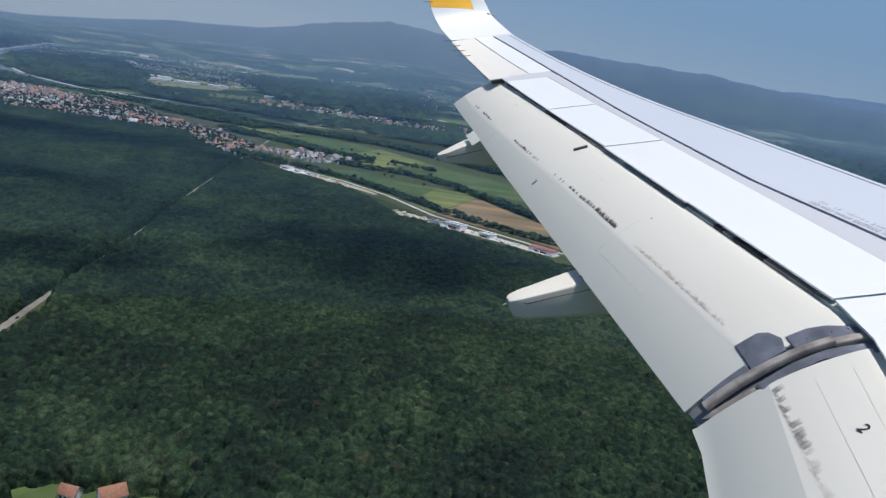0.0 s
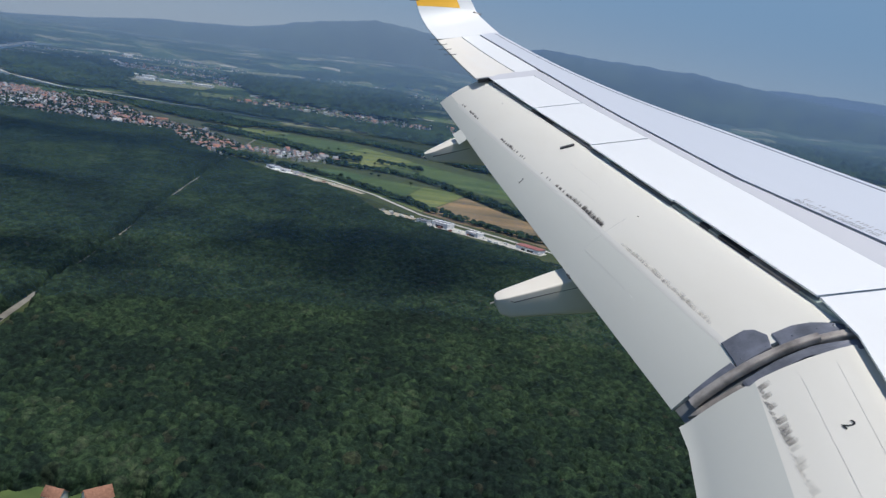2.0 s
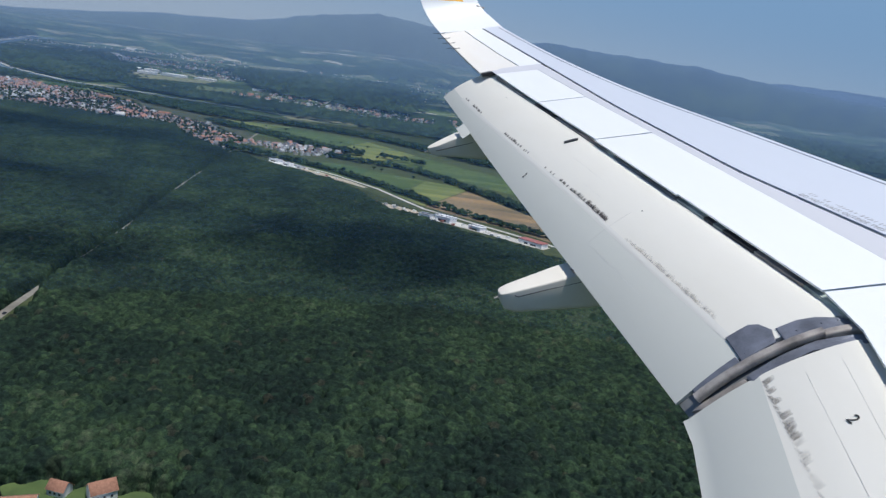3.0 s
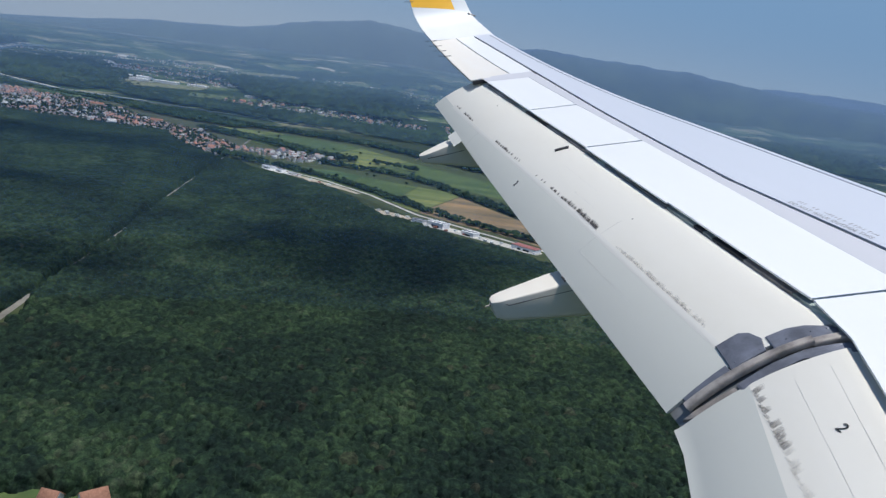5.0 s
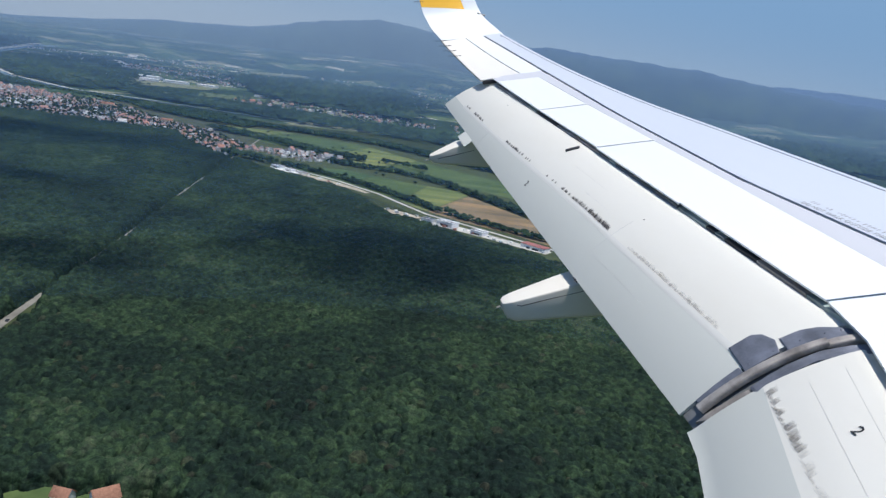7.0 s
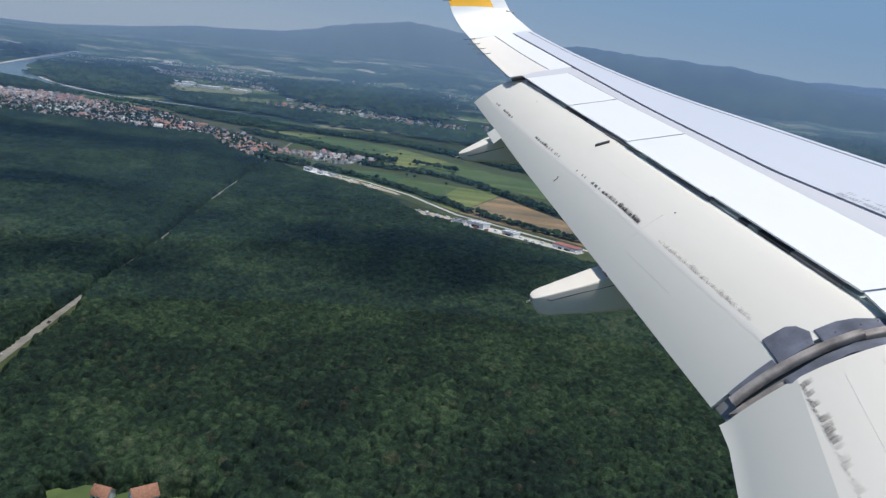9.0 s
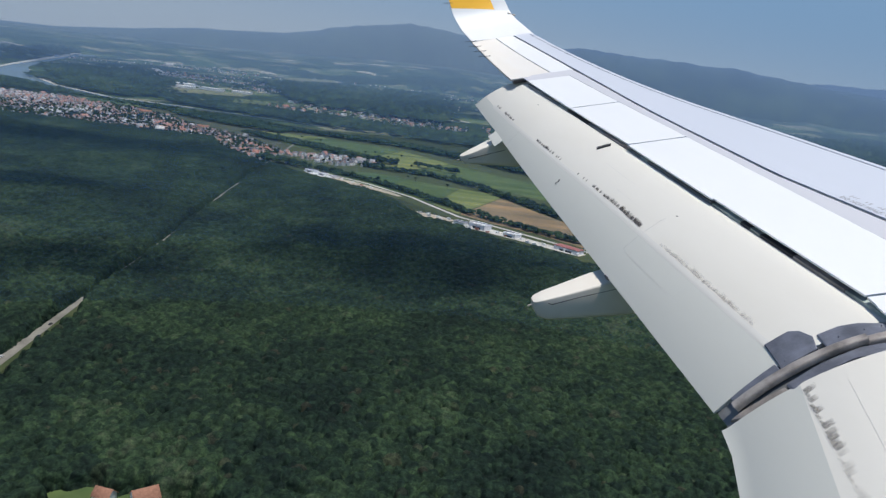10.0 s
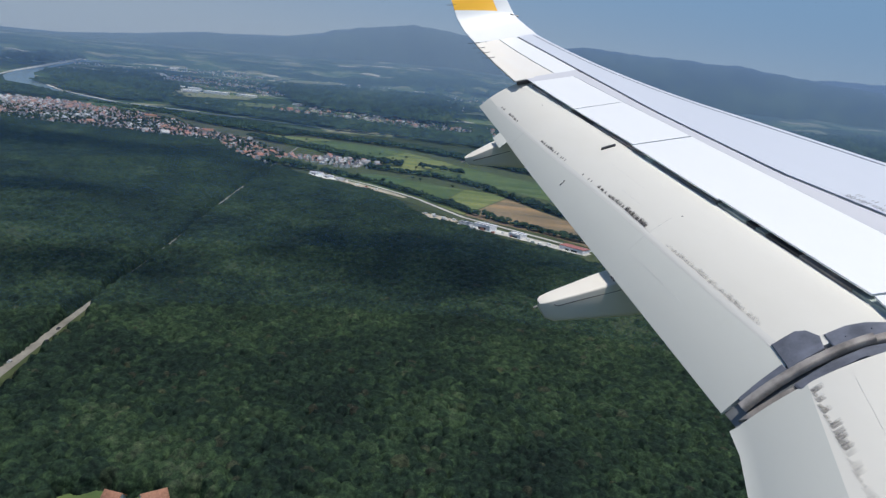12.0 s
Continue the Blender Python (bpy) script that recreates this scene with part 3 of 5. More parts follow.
def scatter(protos, xyz, size, tall, rng):
    """All crowns of a wood in one mesh."""
    vv, tt, base = [], [], 0
    which = rng.integers(0, len(protos), len(xyz))
    ang = rng.uniform(0, 6.283, len(xyz))
    for k, (pv, pt) in enumerate(protos):
        idx = np.where(which == k)[0]
        if not len(idx):
            continue
        c, s = np.cos(ang[idx])[:, None], np.sin(ang[idx])[:, None]
        x = (pv[None, :, 0] * c - pv[None, :, 1] * s) * size[idx][:, None]
        y = (pv[None, :, 0] * s + pv[None, :, 1] * c) * size[idx][:, None]
        z = pv[None, :, 2] * tall[idx][:, None]
        v = np.stack([x + xyz[idx, 0][:, None], y + xyz[idx, 1][:, None], z + xyz[idx, 2][:, None]], -1).reshape(-1, 3)
        t = (pt[None] + (np.arange(len(idx)) * len(pv))[:, None, None]).reshape(-1, 3) + base
        vv.append(v), tt.append(t)
        base += len(v)
    return np.concatenate(vv), np.concatenate(tt)


MID = [crown_proto(2, 20 + i, -0.15, 0.55, 0.35) for i in range(12)]
FARC = [crown_proto(1, 50 + i, -0.2, 0.5, 0.3) for i in range(8)]
rng = np.random.default_rng(4)

EDGE_X = [-2200, -1350, -1095, -740, -482, -376, -270, -169, -27, 51, 101, 165, 400, 640, 900]
EDGE_Y = [1580, 1640, 1760, 1790, 1740, 1560, 1460, 1378, 1262, 1128, 1062, 1008, 848, 655, 440]
ROAD_X = [-120, -133, -142, -154, -167, -181, -196, -220, -245, -273, -280]
ROAD_Y = [250, 365, 435, 533, 658, 775, 890, 1064, 1290, 1542, 1600]


def jitter_grid(x0, x1, y0, y1, step, rng, amount=0.42):
    xs, ys = np.meshgrid(np.arange(x0, x1, step), np.arange(y0, y1, step * 0.87))
    xs = xs + (np.arange(xs.shape[0]) % 2)[:, None] * step / 2
    p = np.stack([xs.ravel(), ys.ravel()], 1)
    return p + rng.uniform(-amount, amount, p.shape) * step


def height_at(p):
    """The canopy's height: stands of different age."""
    return 13.5 + 2.6 * np.sin(p[:, 0] * 0.011 + 1.1 * np.sin(p[:, 1] * 0.007)) + 2.0 * np.sin(p[:, 1] * 0.017 + p[:, 0] * 0.006)


def cells(p, step, seed):
    """Rounded tops over a jittered lattice: a value from 0 to 1 for each point, and its cell's own chance."""
    g = np.floor(p / step).astype(int)
    best, own = np.zeros(len(p)), np.zeros(len(p))
    for dx in (-1, 0, 1):
        for dy in (-1, 0, 1):
            c = g + (dx, dy)
            h = np.abs(np.sin(c[:, 0] * 127.1 + c[:, 1] * 311.7 + seed) * 43758.5453) % 1.0
            k = np.abs(np.sin(c[:, 0] * 269.5 + c[:, 1] * 183.3 + seed) * 43758.5453) % 1.0
            m = np.abs(np.sin(c[:, 0] * 419.2 + c[:, 1] * 371.9 + seed) * 43758.5453) % 1.0
            q = (c + np.stack([0.15 + 0.7 * h, 0.15 + 0.7 * k], 1)) * step
            d = np.hypot(p[:, 0] - q[:, 0], p[:, 1] - q[:, 1]) / (step * (0.54 + 0.28 * m))
            top = (0.45 + 0.55 * m) * np.sqrt(np.clip(1 - d * d, 0, 1))
            own = np.where(top > best, (h * 7.31 + k * 3.7) % 1.0, own)
            best = np.maximum(best, top)
    return best, own


def forest_inside(p):
    """How far inside the wood a point lies, in metres; less than nothing outside."""
    road = np.interp(p[:, 1], ROAD_Y, ROAD_X)
    ragged = 1.3 * np.sin(p[:, 1] * 0.31) + 1.0 * np.sin(p[:, 1] * 0.83) + 1.2 * np.sin(p[:, 1] * 0.047)
    west = road - p[:, 0] - np.interp(p[:, 1], [520, 560], [5.2, 3.6]) + ragged * 0.6
    east = p[:, 0] - road - np.interp(p[:, 1], [490, 535, 600], [15, 7.0, 5.2]) + ragged * np.interp(p[:, 1], [490, 560], [1.6, 1.0])
    edge = np.interp(p[:, 0], EDGE_X, EDGE_Y) + 8 * np.sin(p[:, 0] * 0.05) + 5 * np.sin(p[:, 0] * 0.17)
    farm = np.maximum(np.abs(p[:, 0] - 18) - 40 + 4 * np.sin(p[:, 1] * 0.3), np.abs(p[:, 1] - 247) - 30 + 4 * np.sin(p[:, 0] * 0.27))
    return np.minimum(np.minimum(np.maximum(west, east), (edge - p[:, 1]) * 0.75), farm)


def canopy(r0, r1, turn_step, grow, label):
    """A stretch of closed canopy: crowns of many sizes run together, stepping down at the wood's edges."""
    az = np.radians(np.arange(-45, 36, turn_step))
    rr = r0 * np.exp(np.arange(0, math.log(r1 / r0) + grow, grow))
    a, r = np.meshgrid(az, rr)
    p = np.stack([EYE_X + (r * np.sin(a)).ravel(), EYE_Y + (r * np.cos(a)).ravel()], 1)
    p = p + rng.uniform(-0.3, 0.3, p.shape) * (r.ravel() * grow)[:, None]
    ins = forest_inside(p)
    big, tone_b = cells(p, 8.6, 1.7)
    mid, tone_m = cells(p, 5.6, 5.2)
    small, _ = cells(p, 2.3, 9.3)
    tone = np.where(0.9 * big > mid, tone_b, tone_m)
    z = height_at(p) - 7.9 + 7.8 * np.maximum(0.9 * big, mid) + 0.8 * small * (r.ravel() < 1000) + rng.normal(0, 0.08, len(p))
    step = np.clip((ins + 1.0) / 4.5, 0, 1)
    z = z * np.sqrt(step * (2 - step)) - 0.4
    n, m = a.shape
    idx = np.arange(n * m).reshape(n, m)
    q = np.stack([idx[:-1, :-1], idx[:-1, 1:], idx[1:, 1:], idx[1:, :-1]], -1).reshape(-1, 4)
    q = q[(ins[q] > -1.2).any(1)]
    used = np.unique(q)
    look_up = np.zeros(n * m, int)
    look_up[used] = np.arange(len(used))
    q = look_up[q]
    t = np.concatenate([q[:, [0, 1, 2]], q[:, [0, 2, 3]]])
    me = smooth(mesh_np("forest", np.column_stack([p, z])[used], t))
    me.attributes.new("tone", "FLOAT", "POINT").data.foreach_set("value", tone[used].astype(np.float32))
    tagged(part("forest", me, CANOPY), label, "trees", "", "stuff")


canopy(260, 520, 0.085, 0.0018, "dense mixed broadleaf forest canopy in summer green")
canopy(517, 930, 0.13, 0.0028, "dense broadleaf forest crossed by a straight road")
canopy(925, 2300, 0.13, 0.0032, "dark green forest reaching to the edge of the town")
# bushes step down to the road's far verge
q = rng.uniform(0, 1, (2600, 2))
y = 240 + 1290 * q[:, 0]
off = 4.4 + 3.5 * q[:, 1]
p = np.column_stack([np.interp(y, ROAD_Y, ROAD_X) - off, y])
size = rng.uniform(0.9, 1.9, len(p))
v, t = scatter(MID[:4], np.column_stack([p, (off - 4.2) * 1.6 + rng.normal(0, 0.4, len(p))]), size, size, rng)
tagged(part("roadside_scrub", mesh_np("roadside_scrub", v, t), LEAF), "low green bushes along the forest road's verge", "bushes", "", "stuff")


def belt(name, pts, width, step, label, far=False, lo=4.0, hi=6.5, sink=6.0):
    """A belt of trees along a line."""
    q = []
    for a, b in zip(pts[:-1], pts[1:]):
        n = max(1, int(math.dist(a, b) * width / step ** 2))
        u = rng.random(n)[:, None]
        d = np.array(b) - np.array(a)
        side = np.array([-d[1], d[0]]) / np.hypot(*d)
        q.append(np.array(a) + u * d + side * rng.uniform(-0.5, 0.5, n)[:, None] * width)
    q = np.concatenate(q)
    size = rng.uniform(lo, hi, len(q))
    xyz = np.column_stack([q, 13 - sink + rng.normal(0, 1.5, len(q))])
    k = np.ones(len(q))
    if far:
        w = [bend(*c) for c in xyz]
        k = np.array([reach(a[0], a[1]) / reach(b[0], b[1]) for a, b in zip(w, xyz)])
        xyz = np.array(w)
    v, t = scatter(MID, xyz, size * k, size * k * rng.uniform(0.8, 1.3, len(q)), rng)
    return tagged(part(name, smooth(mesh_np(name, v, t)), LEAF_FAR if far else LEAF_LIT), label, "trees", "", "stuff")


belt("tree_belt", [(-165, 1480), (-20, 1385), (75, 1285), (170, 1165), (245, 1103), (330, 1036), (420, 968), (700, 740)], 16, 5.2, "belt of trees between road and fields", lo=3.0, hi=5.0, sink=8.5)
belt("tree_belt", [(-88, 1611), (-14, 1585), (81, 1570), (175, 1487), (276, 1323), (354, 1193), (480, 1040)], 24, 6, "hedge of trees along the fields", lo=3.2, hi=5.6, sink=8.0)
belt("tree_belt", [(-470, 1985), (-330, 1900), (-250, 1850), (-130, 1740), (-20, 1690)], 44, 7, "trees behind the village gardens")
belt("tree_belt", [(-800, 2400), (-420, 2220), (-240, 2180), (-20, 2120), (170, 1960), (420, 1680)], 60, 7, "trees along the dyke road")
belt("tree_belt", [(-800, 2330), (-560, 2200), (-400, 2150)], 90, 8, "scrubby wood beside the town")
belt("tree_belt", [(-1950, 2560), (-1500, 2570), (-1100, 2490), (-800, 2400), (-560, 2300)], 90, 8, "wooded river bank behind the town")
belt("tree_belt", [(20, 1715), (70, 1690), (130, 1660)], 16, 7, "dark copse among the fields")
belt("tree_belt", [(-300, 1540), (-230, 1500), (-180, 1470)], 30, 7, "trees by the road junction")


def woodland(a, b, c, d, step, lo, hi, label="hazy distant woodland"):
    """A far wood over a four-cornered piece of land, uneven along its edges."""
    n = int(abs((c[0] - a[0]) * (d[1] - b[1]) - (d[0] - b[0]) * (c[1] - a[1])) / 2 / step ** 2)
    u, w = rng.random(n)[:, None], rng.random(n)[:, None]
    q = (np.array(a) * (1 - u) + np.array(b) * u) * (1 - w) + (np.array(d) * (1 - u) + np.array(c) * u) * w
    q = q + rng.normal(0, step * 1.6, q.shape)
    size = rng.uniform(lo, hi, n)
    far_ = [bend(x, y, 5.0) for x, y in q]
    k = np.array([reach(p_[0], p_[1]) / reach(x, y) for p_, (x, y) in zip(far_, q)])
    v, t = scatter(FARC, np.array(far_), size * k, size * k * rng.uniform(0.6, 1.0, n), rng)
    tagged(part("woodland", smooth(mesh_np("woodland", v, t)), LEAF_FAR), label, "trees", "", "stuff")


woodland((-1484, 5746), (-260, 7600), (-10, 3185), (-681, 3625), 34, 22, 40, "dark wood on a far hillside")
woodland((-1184, 2975), (-365, 2915), (-360, 2500), (-897, 2720), 17, 10, 18)
woodland((-2500, 4500), (-2300, 5400), (-1287, 3100), (-1700, 3300), 24, 14, 26, "wooded river bend")
woodland((-2203, 5173), (-1600, 4100), (-1144, 2900), (-1240, 2960), 24, 13, 24)
woodland((-365, 2900), (200, 2700), (160, 2350), (-360, 2500), 18, 10, 17)
woodland((-3869, 6274), (-5300, 9600), (-4700, 8700), (-2900, 4700), 50, 34, 60)
woodland((-3000, 4300), (-2600, 4000), (-2150, 3100), (-2500, 2900), 24, 14, 24)
woodland((-2000, 3450), (-1500, 3300), (-1150, 2760), (-1500, 2960), 15, 9, 15, "wooded flats along the river")
woodland((-2150, 2720), (-1760, 2980), (-1300, 2600), (-1900, 2520), 15, 8, 13, "trees on the near river bank")
woodland((-2300, 3000), (-2050, 3120), (-1700, 2720), (-1900, 2600), 16, 9, 15)
woodland((-1250, 3500), (150, 3300), (150, 2950), (-1150, 2960), 62, 9, 15, "single trees and copses dotted over the plain")
woodland((-1500, 7000), (300, 7000), (100, 4300), (-1500, 4300), 150, 16, 30, "single trees and copses dotted over the plain")
woodland((2500, 6600), (4600, 7100), (4200, 5800), (2600, 5900), 50, 34, 55)
woodland((2700, 6000), (5400, 10000), (2900, 4700), (2200, 4600), 42, 28, 48, "dark wood below the mountains")
woodland((2100, 4700), (3300, 4600), (3000, 3600), (1800, 3700), 34, 22, 36)
woodland((-500, 11000), (1500, 12000), (1300, 9500), (-400, 9300), 80, 50, 90)
woodland((-3600, 12000), (-1500, 13000), (-1500, 10000), (-2800, 9500), 80, 50, 90)


# ---------------------------------------------------------------- town and villages
def wall_mat(name, far=False):
    m = Mat(name)
    rnd = island(m) if far else obj_random(m)
    c = m.ramp(rnd, [(0.0, (0.66, 0.64, 0.59)), (0.35, (0.74, 0.73, 0.71)), (0.6, (0.60, 0.52, 0.40)), (0.8, (0.50, 0.45, 0.40)), (1.0, (0.70, 0.64, 0.54))])
    m.base(m.mix(0.3, c, m.ramp(m.noise(0.8, 3, 0.6, m.coords("Position")), [(0.3, (0.8, 0.8, 0.8)), (0.7, (1.1, 1.1, 1.1))]), "MULTIPLY"))
    m.set(0.9)
    if far:
        m.distance_haze()
    return m.m


def roof_mat(name, far=False):
    m = Mat(name)
    rnd = island(m) if far else obj_random(m)
    # quarters of the town have their own mixture of roofs
    quarter = m.noise(0.0042, 2, 0.5, m.coords("Position"))
    rnd = m.math("MULTIPLY_ADD", m.math("SUBTRACT", quarter, 0.47), 1.5, rnd, clamp=True)
    c = m.ramp(rnd, [(0.0, (0.44, 0.21, 0.15)), (0.25, (0.50, 0.29, 0.22)), (0.42, (0.36, 0.22, 0.18)), (0.55, (0.17, 0.145, 0.14)), (0.62, (0.12, 0.12, 0.135)), (0.70, (0.22, 0.22, 0.23)), (0.78, (0.40, 0.39, 0.38)), (0.93, (0.45, 0.44, 0.43)), (1.0, (0.66, 0.65, 0.63))])
    m.base(m.mix(0.4, c, m.ramp(m.noise(1.2, 3, 0.6, m.coords("Position")), [(0.3, (0.7, 0.7, 0.7)), (0.7, (1.2, 1.2, 1.2))]), "MULTIPLY"))
    m.set(0.85)
    if far:
        m.distance_haze()
    return m.m


WALL, ROOF = wall_mat("house_plaster"), roof_mat("clay_roof_tiles")
WALL_S, ROOF_S = wall_mat("plaster_of_many_houses", True), roof_mat("tiles_of_many_houses", True)
GLASSY = plain("dark_window_glass", (0.05, 0.055, 0.065), 0.15)


def house_arrays(w, d, e, rise):
    """Walls with gables, and a roof with eaves and thickness."""
    a, b = w / 2, d / 2
    wv = [(-a, -b, 0), (a, -b, 0), (a, b, 0), (-a, b, 0), (-a, -b, e), (a, -b, e), (a, b, e), (-a, b, e), (-a, 0, e + rise), (a, 0, e + rise)]
    wt = [(0, 1, 5), (0, 5, 4), (2, 3, 7), (2, 7, 6), (1, 2, 6), (1, 6, 5), (3, 0, 4), (3, 4, 7), (5, 6, 9), (7, 4, 8)]
    o, t = 0.5, 0.25
    rv, rt = [], []
    sl = rise / b
    for sgn in (-1, 1):
        n = len(rv)
        for z in (0.05, 0.05 + t):
            rv += [(-a - o, sgn * (b + o), e - o * sl + z), (a + o, sgn * (b + o), e - o * sl + z), (a + o, 0, e + rise + z), (-a - o, 0, e + rise + z)]
        for q in ((0, 1, 2, 3), (4, 5, 6, 7), (0, 1, 5, 4), (1, 2, 6, 5), (3, 0, 4, 7)):
            rt += [(n + q[0], n + q[1], n + q[2]), (n + q[0], n + q[2], n + q[3])]
    return (np.array(wv, float), np.array(wt)), (np.array(rv, float), np.array(rt))


SHAPES = [house_arrays(w, d, e, r) for w, d, e, r in ((11, 8.5, 5.2, 3.8), (13, 9, 5.6, 4.2), (9.5, 8, 4.6, 4.0), (16, 9.5, 6.2, 4.4), (12, 10, 5.0, 4.6))]
HOUSE_ME = []
for (wv, wt), (rv, rt) in SHAPES:
    wm, rm = mesh_np("house_walls", wv, wt), mesh_np("house_roof", rv, rt)
    wm.materials.append(WALL), rm.materials.append(ROOF)
    HOUSE_ME.append((wm, rm))


def place_houses(p, turn, near_count, label, group, rng, size=1.0):
    """The nearest houses are things of their own; the rest of the place is one joined part."""
    order = np.argsort(np.hypot(p[:, 0], p[:, 1]))
    p, turn = p[order], turn[order]
    kinds = rng.integers(0, len(SHAPES), len(p))
    scale = rng.uniform(0.46, 0.74, len(p)) * np.where(rng.random(len(p)) < 0.05, 1.7, 1.0) * size
    for i in range(min(near_count, len(p))):
        wm, rm = HOUSE_ME[kinds[i]]
        ob = new("house", wm)
        ob.matrix_basis = pose(p[i, 0], p[i, 1], 0.3, 0, 0, math.degrees(turn[i])) @ Matrix.Diagonal((scale[i],) * 3 + (1,))
        tagged(ob, label, "house", group)
        new("roof", rm).parent = ob
    out = {0: ([], [], 0), 1: ([], [], 0)}
    for i in range(near_count, len(p)):
        for s in (0, 1):
            v, t = SHAPES[kinds[i]][s]
            c, sn = math.cos(turn[i]), math.sin(turn[i])
            q = v * scale[i]
            q = np.column_stack([q[:, 0] * c - q[:, 1] * sn + p[i, 0], q[:, 0] * sn + q[:, 1] * c + p[i, 1], q[:, 2] + 0.3])
            if reach(*p[i]) > R0 - 40:
                q = np.array([bend(*k) for k in q])
            vs, ts, n = out[s]
            vs.append(q), ts.append(t + n)
            out[s] = (vs, ts, n + len(q))
    if len(p) > near_count:
        walls = part("house_group", mesh_np("houses", np.concatenate(out[0][0]), np.concatenate(out[0][1])), WALL_S)
        tagged(walls, label, "houses", "", "stuff")
        roofs = part("roof", mesh_np("roofs", np.concatenate(out[1][0]), np.concatenate(out[1][1])), ROOF_S, walls)
        roofs["kind"] = "stuff"


def streets(p, base, rng):
    """Houses face streets whose bearing drifts over the town."""
    a = base + 0.7 * np.sin(p[:, 0] * 0.004 + 1.0) + 0.5 * np.sin(p[:, 1] * 0.006)
    return a + rng.choice([0, math.pi / 2], len(p)) + rng.normal(0, 0.06, len(p))


TOP_X = [-2000, -1774, -1527, -1248, -906, -633, -433, -290]
TOP_Y = [2420, 2422, 2475, 2480, 2340, 2050, 1880, 1690]
p = jitter_grid(-1950, -285, 1500, 2500, 14.5, rng, 0.42)
low = np.interp(p[:, 0], EDGE_X, EDGE_Y) + 34
keep = (p[:, 1] > low) & (p[:, 1] < np.interp(p[:, 0], TOP_X, TOP_Y)) & (rng.random(len(p)) < 0.30 + 0.85 * (0.5 + 0.5 * np.sin(p[:, 0] * 0.009 + np.sin(p[:, 1] * 0.011) * 1.8)) - 0.25 * (p[:, 0] < -1450))
keep &= np.abs(p[:, 0] - np.interp(p[:, 1], ROAD_Y + [2049], ROAD_X + [-329])) > 10
p = p[keep]
place_houses(p, streets(p, 0.2, rng), 210, "plastered house with a tiled gable roof in the town", "houses of the town", rng)
q = jitter_grid(-1950, -285, 1500, 2500, 15, rng)
low = np.interp(q[:, 0], EDGE_X, EDGE_Y) + 12
q = q[(q[:, 1] > low) & (q[:, 1] < np.interp(q[:, 0], TOP_X, TOP_Y)) & (rng.random(len(q)) < 0.85)]
v, t = scatter(MID, np.column_stack([q, np.full(len(q), 3.5)]), rng.uniform(2.4, 5.4, len(q)), rng.uniform(3.0, 7.0, len(q)), rng)
tagged(part("garden_trees", smooth(mesh_np("garden_trees", v, t)), LEAF), "garden trees between the houses of the town", "trees", "", "stuff")

p = jitter_grid(-290, -60, 1540, 1800, 13, rng, 0.40)
axis = np.interp(p[:, 0], [-290, -30], [1660, 1640])
p = p[(np.abs(p[:, 1] - axis) < 62 + 22 * np.sin(p[:, 0] * 0.03)) & (rng.random(len(p)) < 0.74)]
place_houses(p, streets(p, -0.2, rng), 60, "village house with a red-brown gable roof", "houses of the village", rng)

for (x, y, w, d, n, base) in [(-300, 3330, 420, 220, 70, 0.3), (-120, 3060, 300, 120, 50, 0.3), (-560, 3480, 260, 160, 30, 0), (-2100, 5400, 700, 500, 70, 0),
                              (-1300, 6000, 700, 500, 90, 0), (-700, 6300, 500, 400, 50, 0), (-3300, 6300, 500, 300, 40, 0), (2900, 5600, 500, 300, 40, 0),
                              (-1650, 5100, 900, 300, 120, 0), (-1000, 4500, 700, 260, 110, 0), (-700, 5200, 800, 300, 110, 0), (-2500, 7200, 900, 500, 90, 0), (-400, 7000, 900, 500, 90, 0),
                              (-180, 3180, 520, 130, 60, -0.3), (-3000, 8700, 700, 1100, 110, 0), (-3900, 10500, 900, 1500, 90, 0), (-1900, 9000, 1500, 1300, 80, 0),
                              (-560, 3150, 240, 120, 24, 0), (-800, 8800, 1300, 900, 60, 0), (-1950, 5000, 260, 200, 24, 0)]:
    q = np.column_stack([rng.normal(x, w / 2.6, n), rng.normal(y, d / 2.6, n)])
    place_houses(q, streets(q, base, rng), 0, "hazy distant village houses", "", rng, 1.5)


def hall(x, y, w, d, h, turn, roof_mat_, label, name="hall", k=1.0, stripes=0):
    """A flat-roofed works building: walls with a parapet, a roof sheet, a door band and rooflights."""
    ob = new(name)
    a = bend(x, y)
    s = reach(a[0], a[1]) / reach(x, y)
    ob.matrix_basis = Matrix.Translation(a) @ pose(0, 0, 0, 0, 0, turn) @ Matrix.Diagonal((s, s, s, 1))
    tagged(ob, label, "building")
    bm = bmesh.new()
    bmesh.ops.create_cube(bm, size=1.0, matrix=Matrix.Translation((0, 0, h / 2)) @ Matrix.Diagonal((w, d, h, 1)))
    part("wall", bm, HALL_WALL, ob)
    bm = bmesh.new()
    bmesh.ops.create_cube(bm, size=1.0, matrix=Matrix.Translation((0, 0, h + 0.35)) @ Matrix.Diagonal((w + 0.8, d + 0.8, 0.7, 1)))
    part("roof", bm, roof_mat_, ob)
    for i in range(stripes):
        bm = bmesh.new()
        bmesh.ops.create_cube(bm, size=1.0, matrix=Matrix.Translation(((i + 0.5) / stripes * w - w / 2, 0, h + 1.0)) @ Matrix.Diagonal((w / stripes * 0.25, d * 0.8, 0.6, 1)))
        part("rooflight", bm, GLASSY, ob)
    if reach(x, y) > R0:
        return ob
    bm = bmesh.new()
    bmesh.ops.create_cube(bm, size=1.0, matrix=Matrix.Translation((0, -d / 2 - 0.1, h * 0.3)) @ Matrix.Diagonal((w * 0.5, 0.2, h * 0.5, 1)))
    part("door", bm, GLASSY, ob)
    return ob


